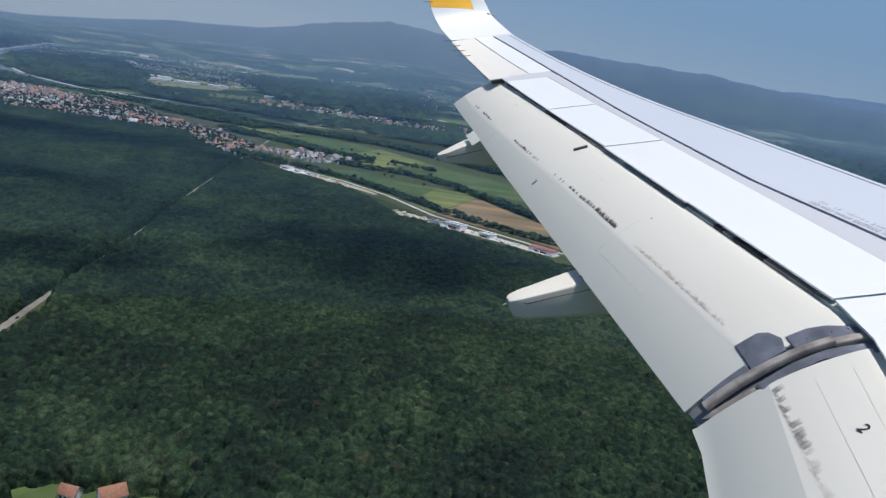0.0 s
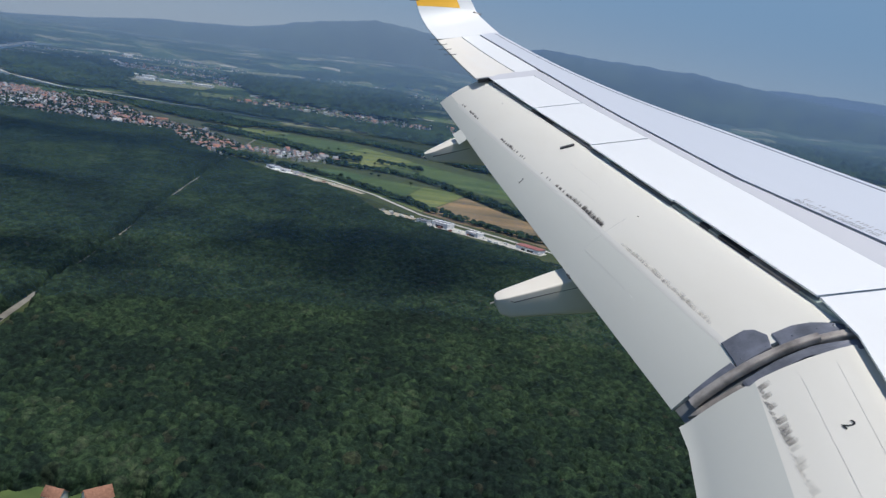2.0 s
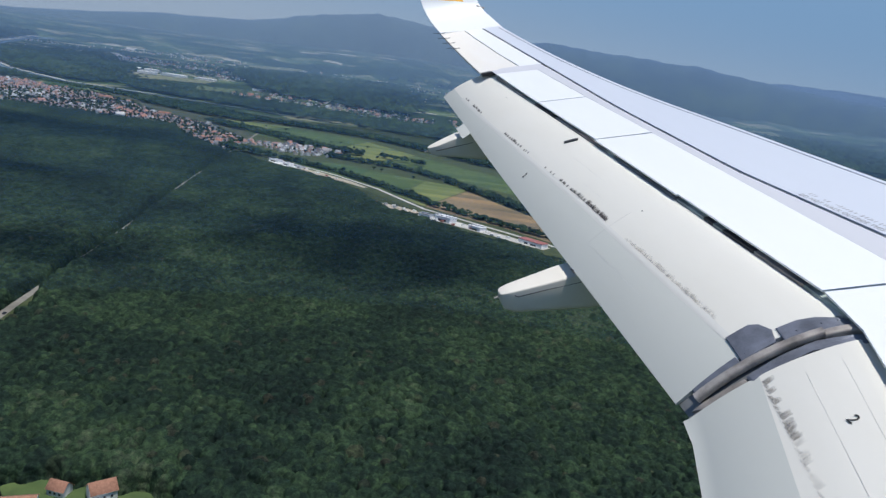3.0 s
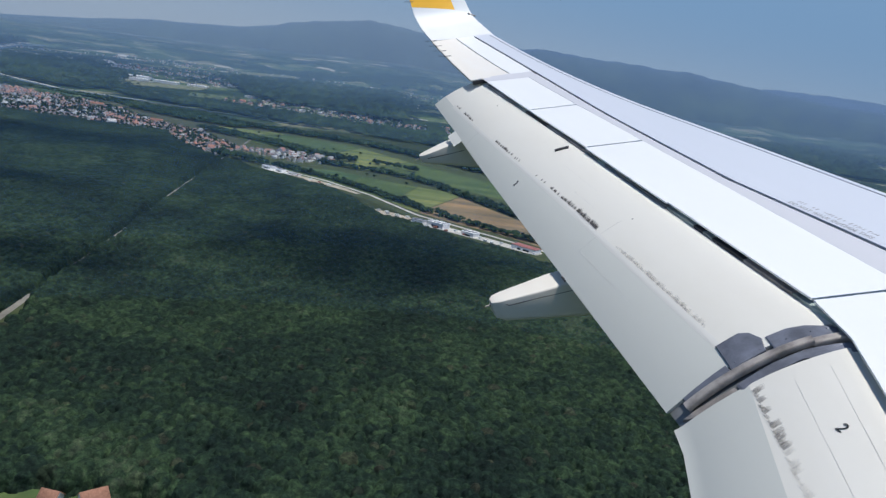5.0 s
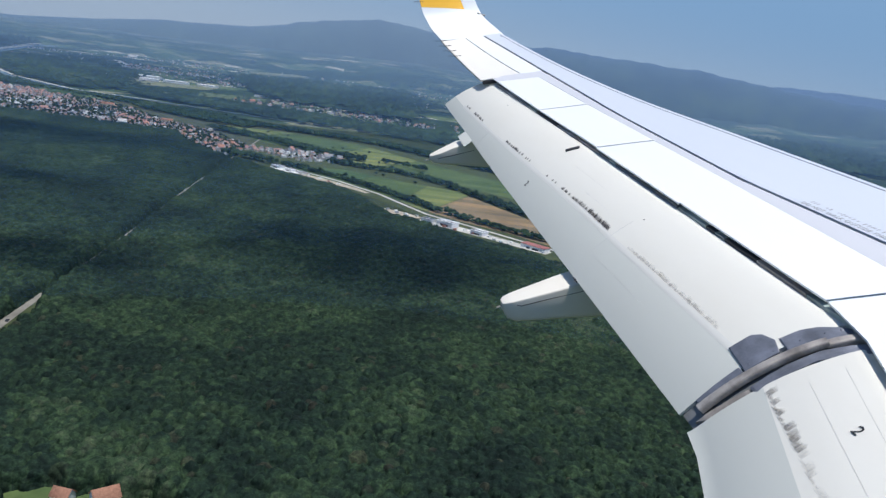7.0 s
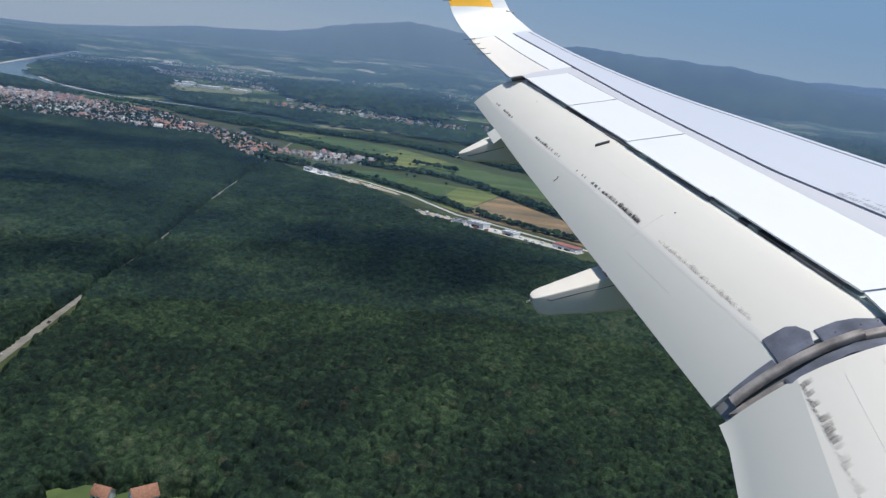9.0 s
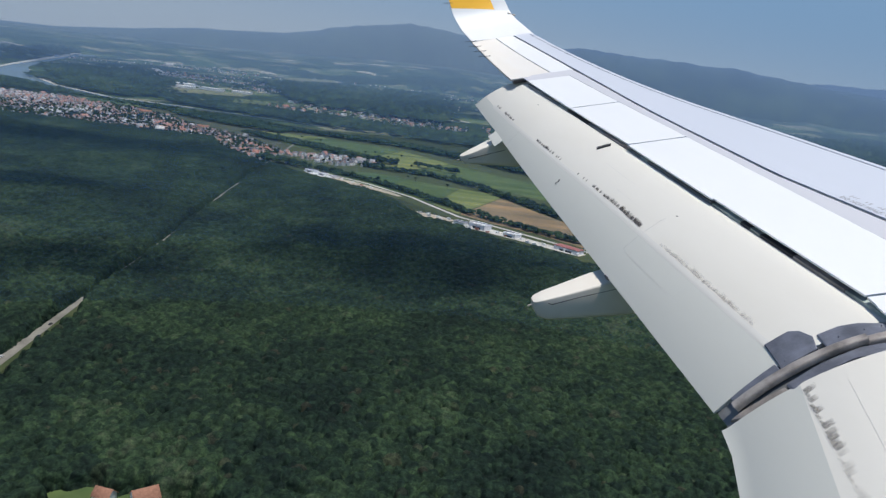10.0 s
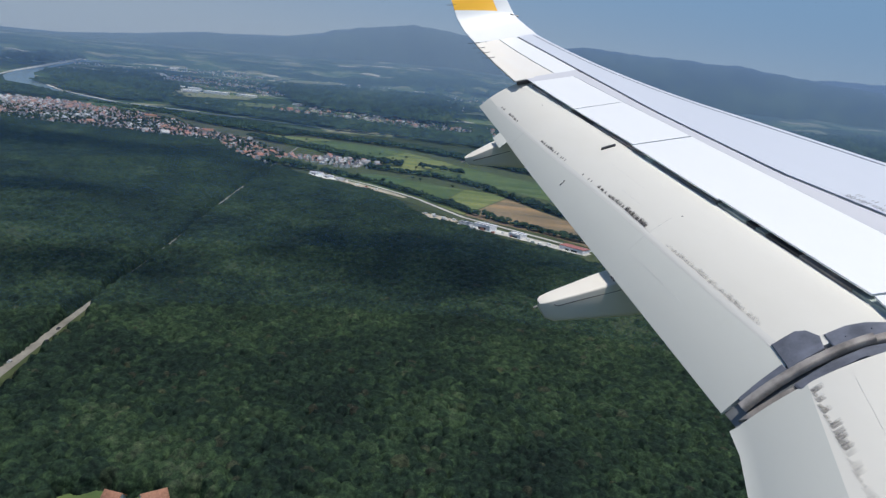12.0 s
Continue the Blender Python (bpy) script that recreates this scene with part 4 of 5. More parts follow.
HALL_WALL = plain("pale_sheet_wall", (0.78, 0.78, 0.78), 0.6, 0.0, 0.12, 0.3)
HALL_ROOF = plain("pale_sheet_roof", (0.80, 0.80, 0.80), 0.45, 0.0, 0.12, 0.2)
GREY_ROOF = plain("grey_sheet_roof", (0.30, 0.31, 0.33), 0.6, 0.0, 0.2, 0.2)
RED_ROOF = plain("red_sheet_roof", (0.33, 0.12, 0.10), 0.6, 0.0, 0.2, 0.2)
for x, y, w, d, h, turn, rm, n in [(-160, 1428, 26, 14, 5, -38, HALL_ROOF, 3), (-130, 1402, 18, 12, 5, -38, HALL_ROOF, 2), (-104, 1388, 16, 11, 4, -38, GREY_ROOF, 0),
                                   (186, 1058, 30, 18, 8, -38, HALL_ROOF, 4), (156, 1068, 20, 12, 6, -38, GREY_ROOF, 2), (234, 1024, 22, 16, 6, -40, HALL_ROOF, 3),
                                   (312, 972, 40, 16, 6, -40, RED_ROOF, 0), (372, 925, 36, 16, 6, -40, GREY_ROOF, 2), (-228, 1520, 22, 12, 5, 10, RED_ROOF, 0),
                                   (-1480, 4080, 130, 60, 12, 8, HALL_ROOF, 0), (-1270, 3900, 120, 60, 12, -5, HALL_ROOF, 0), (-1120, 3950, 100, 50, 10, -5, HALL_ROOF, 0), (-1390, 3850, 90, 46, 10, 5, HALL_ROOF, 0),
                                   (-760, 3650, 60, 30, 9, 0, HALL_ROOF, 0), (-880, 13000, 900, 240, 20, -10, HALL_ROOF, 0), (3050, 4700, 400, 60, 12, 0, HALL_ROOF, 0)]:
    hall(x, y, w, d, h, turn, rm, "works hall with white walls and a pale flat roof" if rm is HALL_ROOF else "low works hall with a dark sheet roof", stripes=n)


# ---------------------------------------------------------------- the aircraft's wing
# local axes of the wing: x forward along the chord, y outboard along the span, z up from the upper skin
wing = new("aircraft_wing")
wing.matrix_basis = Matrix(((0.94455, -0.22564, -0.23856, 167.38616), (0.18232, 0.96461, -0.19049, -44.21631), (0.27310, 0.13643, 0.95226, 221.83819), (0, 0, 0, 1)))
tagged(wing, "white airliner wing with extended flaps and a yellow-tipped upturned end", "aircraft wing")


def flex(s):
    return 0.012 * max(0.0, s - 4.0) ** 2


def le(s):
    return 1.52 - 0.068 * s - 0.0028 * s * s


def seam(s):
    return 0.64 + 0.082 * max(0.0, 2.0 - max(s, -0.5)) - 0.0165 * max(0.0, s - 5.0) ** 2


def gap(s):
    return -0.03 - 0.016 * max(0.0, s - 3.5) ** 1.75 - 0.40 * max(0.0, -0.22 - s)


def spoiler_front(s):
    return 0.53 - 0.018 * max(0.0, s - 4.0) ** 1.8


def hinge(s):
    return 0.24 - 0.095 * (s - 7.0)


def aileron_te(s):
    return -0.35 - 0.024 * (s - 7.07)


def skin(f, s):
    """Height of the upper skin, with the nose rolling over at the leading edge."""
    over = max(0.0, f - (le(s) - 0.03))
    return flex(s) - 7.0 * over ** 2


def loft(rows, close=True):
    """Quads between rows of points of the same length; closed round each row."""
    n = len(rows[0])
    vs = [p for r in rows for p in r]
    fs = []
    for j in range(len(rows) - 1):
        for i in range(n if close else n - 1):
            k = (i + 1) % n
            fs.append((j * n + i, j * n + k, (j + 1) * n + k, (j + 1) * n + i))
    if close:
        fs.append(tuple(range(n)))
        fs.append(tuple(range((len(rows) - 1) * n, len(rows) * n)))
    bm = bmesh.new()
    bv = [bm.verts.new(v) for v in vs]
    for f in fs:
        bm.faces.new([bv[i] for i in f])
    return bm


def slab(name, s0, s1, f0, f1, thick, material, lift=0.0, ns=14, nf=8, parent=None, label="", shape=skin, skew=0.0):
    """A skin panel between two span stations and two chord lines."""
    rows = []
    for j in range(ns + 1):
        top, low = [], []
        for i in range(nf + 1):
            u = i / nf
            s = s0 + (s1 - s0) * j / ns
            f = f0(s) * (1 - u) + f1(s) * u
            ss = s + skew * (f - f0(s))
            edge = 0.004 if i in (0, nf) or j in (0, ns) else 0.0
            z = shape(f, ss)
            top.append((f, ss, z + lift - edge))
            low.append((f, ss, z + lift - thick))
        rows.append(top + low[::-1])
    bm = loft(rows)
    me = bpy.data.meshes.new(name)
    bmesh.ops.recalc_face_normals(bm, faces=bm.faces)
    bm.to_mesh(me)
    bm.free()
    smooth(me, 30)
    return part(name, me, material, parent or wing, label)


# inner box under the joints, coloured near-black in place of shade
slab("wing_box", -4.2, 9.4, lambda s: 0.42 - 0.04 * max(0.0, s - 4.0), lambda s: le(s) - 0.10, 0.20, DARK, -0.022, 30, 10, label="inner structure, near-black in place of shade in the joints")
# spoilers
bounds = [0.0, 1.75, 3.47, 5.2, 6.80]
for a, b in zip(bounds[:-1], bounds[1:]):
    inner, outer = (0.0015 if a == 1.75 else 0.011), (0.0015 if b == 1.75 else 0.0 if b == 6.80 else 0.011)
    slab("spoiler", a + inner, b - outer, (lambda s: gap(s) - 0.016) if a == 1.75 else gap, lambda s: spoiler_front(s) - 0.0015, 0.018, SPOILER, 0.001, 10, 6, skew=-0.17, label="white spoiler panel")
# near-black strips added under the open joints to darken them
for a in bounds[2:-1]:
    slab("joint_seal", a - 0.03, a + 0.03, lambda s: gap(s) + 0.03, spoiler_front, 0.008, DARK, -0.022, 1, 6, skew=-0.17, label="near-black strip added under a joint in place of shade")
# near-black panel added so the slot over the flap reads as shaded
slab("flap_cove", -0.1, 4.5, lambda s: gap(s) - 0.22, lambda s: gap(s) + 0.40, 0.02, RUBBER, -0.13, 24, 4, label="near-black panel added behind the flap slot in place of shade")
# coloured blocks stand in for shade and glimpsed land; stations fit the camera's view
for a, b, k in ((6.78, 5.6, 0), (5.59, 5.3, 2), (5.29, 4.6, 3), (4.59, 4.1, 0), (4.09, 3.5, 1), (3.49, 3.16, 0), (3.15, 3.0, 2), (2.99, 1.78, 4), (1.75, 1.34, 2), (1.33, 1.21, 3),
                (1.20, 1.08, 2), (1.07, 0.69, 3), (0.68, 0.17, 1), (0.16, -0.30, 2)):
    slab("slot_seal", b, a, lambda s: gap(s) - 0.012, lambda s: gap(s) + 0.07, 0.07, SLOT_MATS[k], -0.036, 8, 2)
slab("rear_skin", -4.2, -0.01, gap, lambda s: seam(s) - 0.017, 0.018, WHITE, 0.0, 10, 8, skew=-0.17)
slab("rear_skin", 0.0, 6.80, lambda s: spoiler_front(s) + 0.0015, lambda s: seam(s) - 0.017, 0.018, STRIP, 0.0, 24, 3, skew=-0.17, label="greyish fixed skin before the spoilers")
slab("outer_skin", 6.80, 7.14, gap, lambda s: seam(s) - 0.017, 0.016, STRIP, -0.002, 4, 4, skew=-0.17, label="greyish fixed skin beside the aileron")
slab("outer_skin", 6.991, 9.42, lambda s: hinge(s) + 0.010 if s > 6.98 else gap(s), lambda s: seam(s) - 0.017, 0.018, WHITE, 0.0, 26, 4)
slab("leading_edge", -4.2, 9.42, lambda s: seam(s) + 0.015, lambda s: le(s) + 0.07, 0.02, SLAT, 0.0, 40, 30, label="bluish white leading edge skin")
slab("slat_joint", 0.2, 9.3, lambda s: le(s) - 0.066, lambda s: le(s) - 0.054, 0.012, LE_LINE, 0.0062, 40, 1)
slab("aileron", 7.0, 9.44, aileron_te, lambda s: hinge(s) - 0.010, 0.03, CREAM, 0.0, 14, 6, label="slightly cream-tinted aileron")


# flaps
CA, SA = math.cos(radians(25)), math.sin(radians(25))


def flap_point(s, c, chord, lift=0.0, shift=0.0):
    """A point on the outer face of a flap: s along the span, c along its chord."""
    t = min(max(c / chord, 0.0), 1.0)
    b = 0.36 * t * (1 - t) * chord / 1.1 + lift
    nose = max(0.0, 0.12 - c)
    d = c - 0.021
    return (-d * CA - b * SA - shift, s, -0.05 - d * SA + b * CA + flex(s) - 3.0 * nose * nose)


def chord_out(s):
    return max(1.1 - 0.029 * s, 0.92)


def inner_shift(s):
    return 0.40 * max(0.0, -0.3 - s)


def flap_panel(name, edge0, edge1, c0, c1, outer, thick0, thick1, material, lift=0.0, ns=16, nc=10, parent=None, label="", chamfer=0.004):
    """A flap skin between two end lines and two chord fractions."""
    rows = []
    for j in range(ns + 1):
        top, low = [], []
        for i in range(nc + 1):
            s = edge0(0.6) + (edge1(0.6) - edge0(0.6)) * j / ns
            k0, k1 = (c0(s) if callable(c0) else c0), (c1(s) if callable(c1) else c1)
            k = k0 + (k1 - k0) * i / nc
            c = k * 1.1
            s = edge0(c) + (edge1(c) - edge0(c)) * j / ns
            ch, sh = (chord_out(s), 0.0) if outer else (1.1, inner_shift(s))
            cc = k * ch
            e = chamfer if i in (0, nc) or j in (0, ns) else 0.0
            top.append(flap_point(s, cc, ch, lift - e, sh))
            low.append(flap_point(s, cc, ch, lift - (thick0 + (thick1 - thick0) * i / nc), sh))
        rows.append(top + low[::-1])
    bm = loft(rows)
    me = bpy.data.meshes.new(name)
    bmesh.ops.recalc_face_normals(bm, faces=bm.faces)
    bm.to_mesh(me)
    bm.free()
    smooth(me, 30)
    return part(name, me, material, parent or wing, label)


def streak_line(s):
    """Where the forward skin of the outboard flap ends, in metres along its chord."""
    return float(np.interp(s, [1.9, 2.4, 3.5, 5.0, 6.8], [0.592, 0.590, 0.602, 0.63, 0.69]))


def split_at(s):
    return (streak_line(s) + 0.036) / chord_out(s)


out_in, out_out = (lambda c: -0.2 + 0.11 * c), (lambda c: 7.06 + 0.42 * c)
flap_o = flap_panel("outboard_flap", out_in, out_out, 0.03, split_at, True, 0.16, 0.10, FLAP, ns=30, chamfer=0.0, label="white extended outboard flap with soot streaks")
flap_panel("flap_trailing_panel", out_in, out_out, split_at, 1.0, True, 0.10, 0.012, FLAP_REAR, 0.0, ns=30, chamfer=0.0, parent=flap_o, label="smooth white rear flap panel, toned darker as shaded")
flap_panel("flap_tab", lambda c: 5.77, lambda c: 6.20, 0.985, 1.13, True, 0.015, 0.015, FLAP_REAR, 0.002, 4, 3, parent=flap_o)
flap_panel("flap_tab", lambda c: 1.70, lambda c: 1.78, 0.992, 1.012, True, 0.015, 0.015, RUBBER, 0.002, 2, 2, parent=flap_o)
in_out = lambda c: -0.45 + 0.2 * c
flap_i = flap_panel("inboard_flap", lambda c: -3.4, in_out, 0.03, 0.60, False, 0.16, 0.10, FLAP, chamfer=0.0, label="white extended inboard flap")
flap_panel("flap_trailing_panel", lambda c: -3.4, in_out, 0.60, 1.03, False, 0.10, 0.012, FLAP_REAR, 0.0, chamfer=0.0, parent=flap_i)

def plate(name, corners, lift, material, parent, label="", steps=6):
    """A thin plate on the flap joint, from its corners in span and chord; its skin follows the curve."""
    bm = bmesh.new()
    ring = []
    for (s0, c0), (s1, c1) in zip(corners, corners[1:] + corners[:1]):
        for k in range(steps):
            ring.append((s0 + (s1 - s0) * k / steps, c0 + (c1 - c0) * k / steps))
    n = len(ring)
    sm, cm = sum(q[0] for q in ring) / n, sum(q[1] for q in ring) / n
    loops = []
    for shrink, up in ((1.0, lift - 0.03), (1.0, lift - 0.004), (0.96, lift), (0.5, lift)):
        loops.append([bm.verts.new(flap_point(sm + (s - sm) * shrink, cm + (c - cm) * shrink, 1.1, up)) for s, c in ring])
    mid = bm.verts.new(flap_point(sm, cm, 1.1, lift))
    for a, b in zip(loops[:-1], loops[1:]):
        for k in range(n):
            bm.faces.new((a[k], a[(k + 1) % n], b[(k + 1) % n], b[k]))
    for k in range(n):
        bm.faces.new((loops[-1][k], loops[-1][(k + 1) % n], mid))
    return part(name, bm, material, parent, label)


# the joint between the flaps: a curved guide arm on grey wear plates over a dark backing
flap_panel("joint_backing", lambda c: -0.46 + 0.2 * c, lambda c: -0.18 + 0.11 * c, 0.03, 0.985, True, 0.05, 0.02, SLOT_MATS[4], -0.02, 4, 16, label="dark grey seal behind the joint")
plate("wear_plate", [(0.06, 0.64), (0.05, 0.49), (0.01, 0.445), (-0.08, 0.42), (-0.18, 0.46), (-0.17, 0.68), (-0.13, 0.67)], 0.012, PLATE, wing, "angular blue-grey plate")
plate("wear_plate", [(-0.085, 0.40), (-0.10, 0.28), (-0.14, 0.19), (-0.26, 0.05), (-0.35, 0.05), (-0.28, 0.22), (-0.20, 0.42)], 0.010, PLATE, wing, "curved blue-grey plate")
plate("wear_strip", [(-0.095, 0.985), (-0.108, 0.68), (-0.20, 0.68), (-0.17, 0.99)], 0.008, PLATE, wing, "grey wear strip")
plate("wear_strip", [(-0.27, 0.72), (-0.335, 0.72), (-0.35, 0.44), (-0.38, 0.29), (-0.44, 0.15), (-0.50, 0.08), (-0.40, 0.08), (-0.31, 0.30), (-0.28, 0.5)], 0.006, PLATE, wing, "grey wear strip")
plate("wear_strip", [(-0.20, 1.06), (-0.255, 1.0), (-0.33, 0.73), (-0.27, 0.73), (-0.21, 0.98)], -0.004, STEEL, wing)


def sweep(name, path, radius, material, parent, label="", seg=10, flat=1.0, square=1.0):
    """A bar along a line of points."""
    rows = []
    for i, q in enumerate(path):
        a, b = Vector(path[max(0, i - 1)]), Vector(path[min(len(path) - 1, i + 1)])
        d = (b - a).normalized()
        side = d.cross(Vector((0, 0, 1))).normalized()
        up = side.cross(d)
        turns = [(math.cos((k + 0.5) * 6.2832 / seg), math.sin((k + 0.5) * 6.2832 / seg)) for k in range(seg)]
        turns = [(math.copysign(abs(a) ** square, a), math.copysign(abs(b) ** square, b)) for a, b in turns]
        rows.append([tuple(Vector(q) + side * a * radius + up * b * radius * flat) for a, b in turns])
    bm = loft(rows)
    me = bpy.data.meshes.new(name)
    bmesh.ops.recalc_face_normals(bm, faces=bm.faces)
    bm.to_mesh(me)
    bm.free()
    smooth(me, 50)
    return part(name, me, material, parent, label)


def arm_line(c0, c1, n=16, lift=0.02):
    return [flap_point(-0.385 + 0.212 * math.sqrt(max(0.0, c - 0.05)), c, 1.1, lift) for c in (c0 + (c1 - c0) * i / n for i in range(n + 1))]


sweep("guide_arm", arm_line(0.24, 1.0), 0.026, STEEL, wing, "worn brown-grey curved guide arm", 12, 0.9, 0.4)
sweep("guide_arm_end", arm_line(0.05, 0.25, 6, 0.0), 0.029, STEEL, wing, "", 12, 0.8, 0.5)


for c in (0.12, 0.2, 0.33, 0.48, 0.63):
    bm = bmesh.new()
    bmesh.ops.create_cone(bm, cap_ends=True, segments=8, radius1=0.005, radius2=0.004, depth=0.005,
                          matrix=Matrix.Translation(flap_point(-0.36 + 0.20 * math.sqrt(c - 0.05) + 0.075, c, 1.1, 0.012)) @ Matrix.Rotation(radians(-25), 4, "Y"))
    part("bolt", bm, PLATE, wing)


def fairing(s, table, label):
    """A boat-shaped flap track fairing: stations of x, top, bottom and half width."""
    rows = []
    for x, zt, zb, w in table:
        b = min(w, (zt - zb) / 2) * 0.14
        sec = []
        for (cx, cz, a0) in ((w - b, zt - b, 0), (-w + b, zt - b, 90), (-w + 3 * b, zb + 3 * b, 180), (w - 3 * b, zb + 3 * b, 270)):
            rr = b if a0 < 180 else 3 * b
            for k in range(4):
                a = radians(a0 + 30 * k)
                sec.append((x, s + cx + rr * math.cos(a), cz + rr * math.sin(a)))
        rows.append(sec)
    bm = loft(rows)
    me = bpy.data.meshes.new("track_fairing")
    bmesh.ops.recalc_face_normals(bm, faces=bm.faces)
    bm.to_mesh(me)
    bm.free()
    smooth(me, 35)
    return part("track_fairing", me, FAIRING, wing, label)


f1 = fairing(1.90, [(-1.515, -0.645, -0.725, 0.04), (-1.49, -0.634, -0.785, 0.066), (-1.42, -0.622, -0.822, 0.085), (-1.15, -0.588, -0.855, 0.115), (-0.98, -0.565, -0.875, 0.13),
                    (-0.77, -0.545, -0.905, 0.14), (-0.3, -0.42, -0.93, 0.15), (0.3, -0.30, -0.75, 0.14), (0.8, -0.25, -0.45, 0.08)], "white boat-shaped fairing under the flap, stained below")
f2 = fairing(6.15, [(-1.34, -0.605, -0.66, 0.03), (-1.31, -0.597, -0.70, 0.06), (-1.22, -0.575, -0.73, 0.09), (-0.95, -0.50, -0.79, 0.125), (-0.6, -0.46, -0.88, 0.14),
                    (-0.2, -0.35, -0.90, 0.14), (0.3, -0.25, -0.6, 0.12), (0.6, -0.2, -0.4, 0.07)], "small white fairing under the outer flap")
sweep("seam_line", [(-1.41, 1.800, -0.650), (-1.38, 1.800, -0.668), (-1.15, 1.783, -0.645), (-0.85, 1.765, -0.625)], 0.0035, DARK, f1, seg=6)
sweep("seam_line", [(-1.25, 6.053, -0.64), (-1.0, 6.03, -0.62), (-0.75, 6.02, -0.60)], 0.005, DARK, f2, seg=6)
sweep("drain_tip", [(-1.56, 1.9, -0.69), (-1.50, 1.9, -0.68)], 0.008, STEEL, f1, seg=6)
sweep("drain_tip", [(-1.40, 6.15, -0.66), (-1.33, 6.15, -0.65)], 0.008, STEEL, f2, seg=6)


# the upturned wing end
TIP_TE = [(-0.40, 9.48, 0.36), (-0.472, 9.75, 0.489), (-0.517, 9.88, 0.597), (-0.567, 10.05, 0.78), (-0.588, 10.18, 1.013), (-0.612, 10.26, 1.202), (-0.80, 10.62, 2.30)]
TIP_LE = [(0.66, 9.36, 0.33), (0.568, 9.75, 0.471), (0.515, 9.93, 0.55), (0.46, 10.07, 0.66), (0.404, 10.2, 0.871), (0.338, 10.28, 1.088), (-0.25, 10.62, 2.30)]


def tip_point(u, v, off=0.0):
    """u along the upturned end, v from its trailing to its leading edge; off: outward from the inner face."""
    i = min(int(u), 5)
    k = u - i

    def cr(pts):
        q = [Vector(pts[min(max(j, 0), 6)]) for j in (i - 1, i, i + 1, i + 2)]
        return 0.5 * ((2 * q[1]) + (q[2] - q[0]) * k + (2 * q[0] - 5 * q[1] + 4 * q[2] - q[3]) * k * k + (3 * q[1] - q[0] - 3 * q[2] + q[3]) * k ** 3)

    a, b = cr(TIP_TE), cr(TIP_LE)
    tilt = min(1.0, u / 4.5)
    out = Vector((0, math.sin(tilt * 1.25), -math.cos(tilt * 1.25)))
    belly = -0.035 * math.sin(math.pi * v) * tilt
    return tuple(a.lerp(b, v) + out * (belly + off))


def tip_panel(name, u0, u1, v0, v1, material, lift, label="", nu=16, nv=10, slant=0):
    rows = []
    for j in range(nu + 1):
        u = u0 + (u1 - u0) * j / nu
        low_edge = 0.30 * (u1 - u) / (u1 - u0) if slant > 0 else (0.30 * (u - u0) / (u1 - u0) if slant < 0 else 0.0)
        tilt = lambda v: -low_edge * v
        top = [tip_point(u + tilt(v0 + (v1 - v0) * i / nv), v0 + (v1 - v0) * i / nv, -lift) for i in range(nv + 1)]
        low = [tip_point(u + tilt(v0 + (v1 - v0) * i / nv), v0 + (v1 - v0) * i / nv, 0.012 + 0.07 * math.sin(math.pi * (v0 + (v1 - v0) * i / nv)) ** 0.7) for i in range(nv + 1)]
        rows.append(top + low[::-1])
    bm = loft(rows)
    me = bpy.data.meshes.new(name)
    bmesh.ops.recalc_face_normals(bm, faces=bm.faces)
    bm.to_mesh(me)
    bm.free()
    smooth(me, 40)
    return part(name, me, material, wing, label)


slab("aileron_gap", 9.442, 9.478, aileron_te, lambda s: hinge(s) - 0.01, 0.02, DARK, -0.008, 2, 4)
tip_panel("wingtip", 0.0, 3.45, 0.0, 1.0, WHITE, 0.0, "white upturned wing end", 24, slant=-1)
tip_panel("wingtip_band", 3.455, 5.9, 0.0, 0.735, YELLOW, 0.001, "yellow painted band", slant=1)
tip_panel("wingtip_edge", 3.455, 5.9, 0.738, 1.0, WHITE, 0.0, "white front edge strip", slant=1)
tip_panel("emblem", 4.55, 5.4, 0.06, 0.20, WHITE, 0.004, "plain pale painted mark", 4, 4)
sweep("tip_notch", [(0.40, 10.04, 0.66), (0.46, 10.05, 0.625), (0.53, 10.02, 0.60)], 0.014, STEEL, wing, "small grey fitting", 8)
for s in (9.46, 9.12, 8.80, 8.46):
    sweep("static_wick", [(aileron_te(s) + 0.07, s - 0.07, flex(s) + 0.010), (aileron_te(s) - 0.02, s, flex(s) + 0.004), (aileron_te(s) - 0.10, s + 0.13, flex(s) + 0.0)], 0.0042, RUBBER, wing, "thin dark discharge wick", 6)
sweep("static_wick", [(-0.54, 10.12, 0.97), (-0.70, 10.14, 0.99)], 0.0045, RUBBER, wing, "thin dark discharge wick", 6)
slab("aileron_end_gap", 6.955, 6.995, lambda s: aileron_te(s) + 0.02, lambda s: hinge(s) - 0.05, 0.05, DARK, -0.01, 2, 4)


def stain_mat(name, col, grain, top, stretch=None):
    """A stain that thins out along its own 'fade' and is broken up by grain."""
    m = Mat(name)
    m.base(col)
    m.set(0.85)
    tr = m.node("ShaderNodeBsdfTransparent")
    mx = m.node("ShaderNodeMixShader")
    at = m.node("ShaderNodeAttribute")
    at.attribute_name = "fade"
    n = m.ramp(m.noise(grain, 4, 0.7, stretch=stretch), [(0.25, (0.25, 0.25, 0.25)), (0.62, (1, 1, 1))])
    m.link(m.math("MULTIPLY", m.math("MULTIPLY", at.outputs["Fac"], n), top, clamp=True), mx.inputs[0])
    m.link(tr.outputs[0], mx.inputs[1])
    m.link(m.b.outputs[0], mx.inputs[2])
    m.link(mx.outputs[0], m.t.nodes["Material Output"].inputs["Surface"])
    return m.m


SOOTY = stain_mat("soot_streak", (0.07, 0.062, 0.062), 55, 1.4)
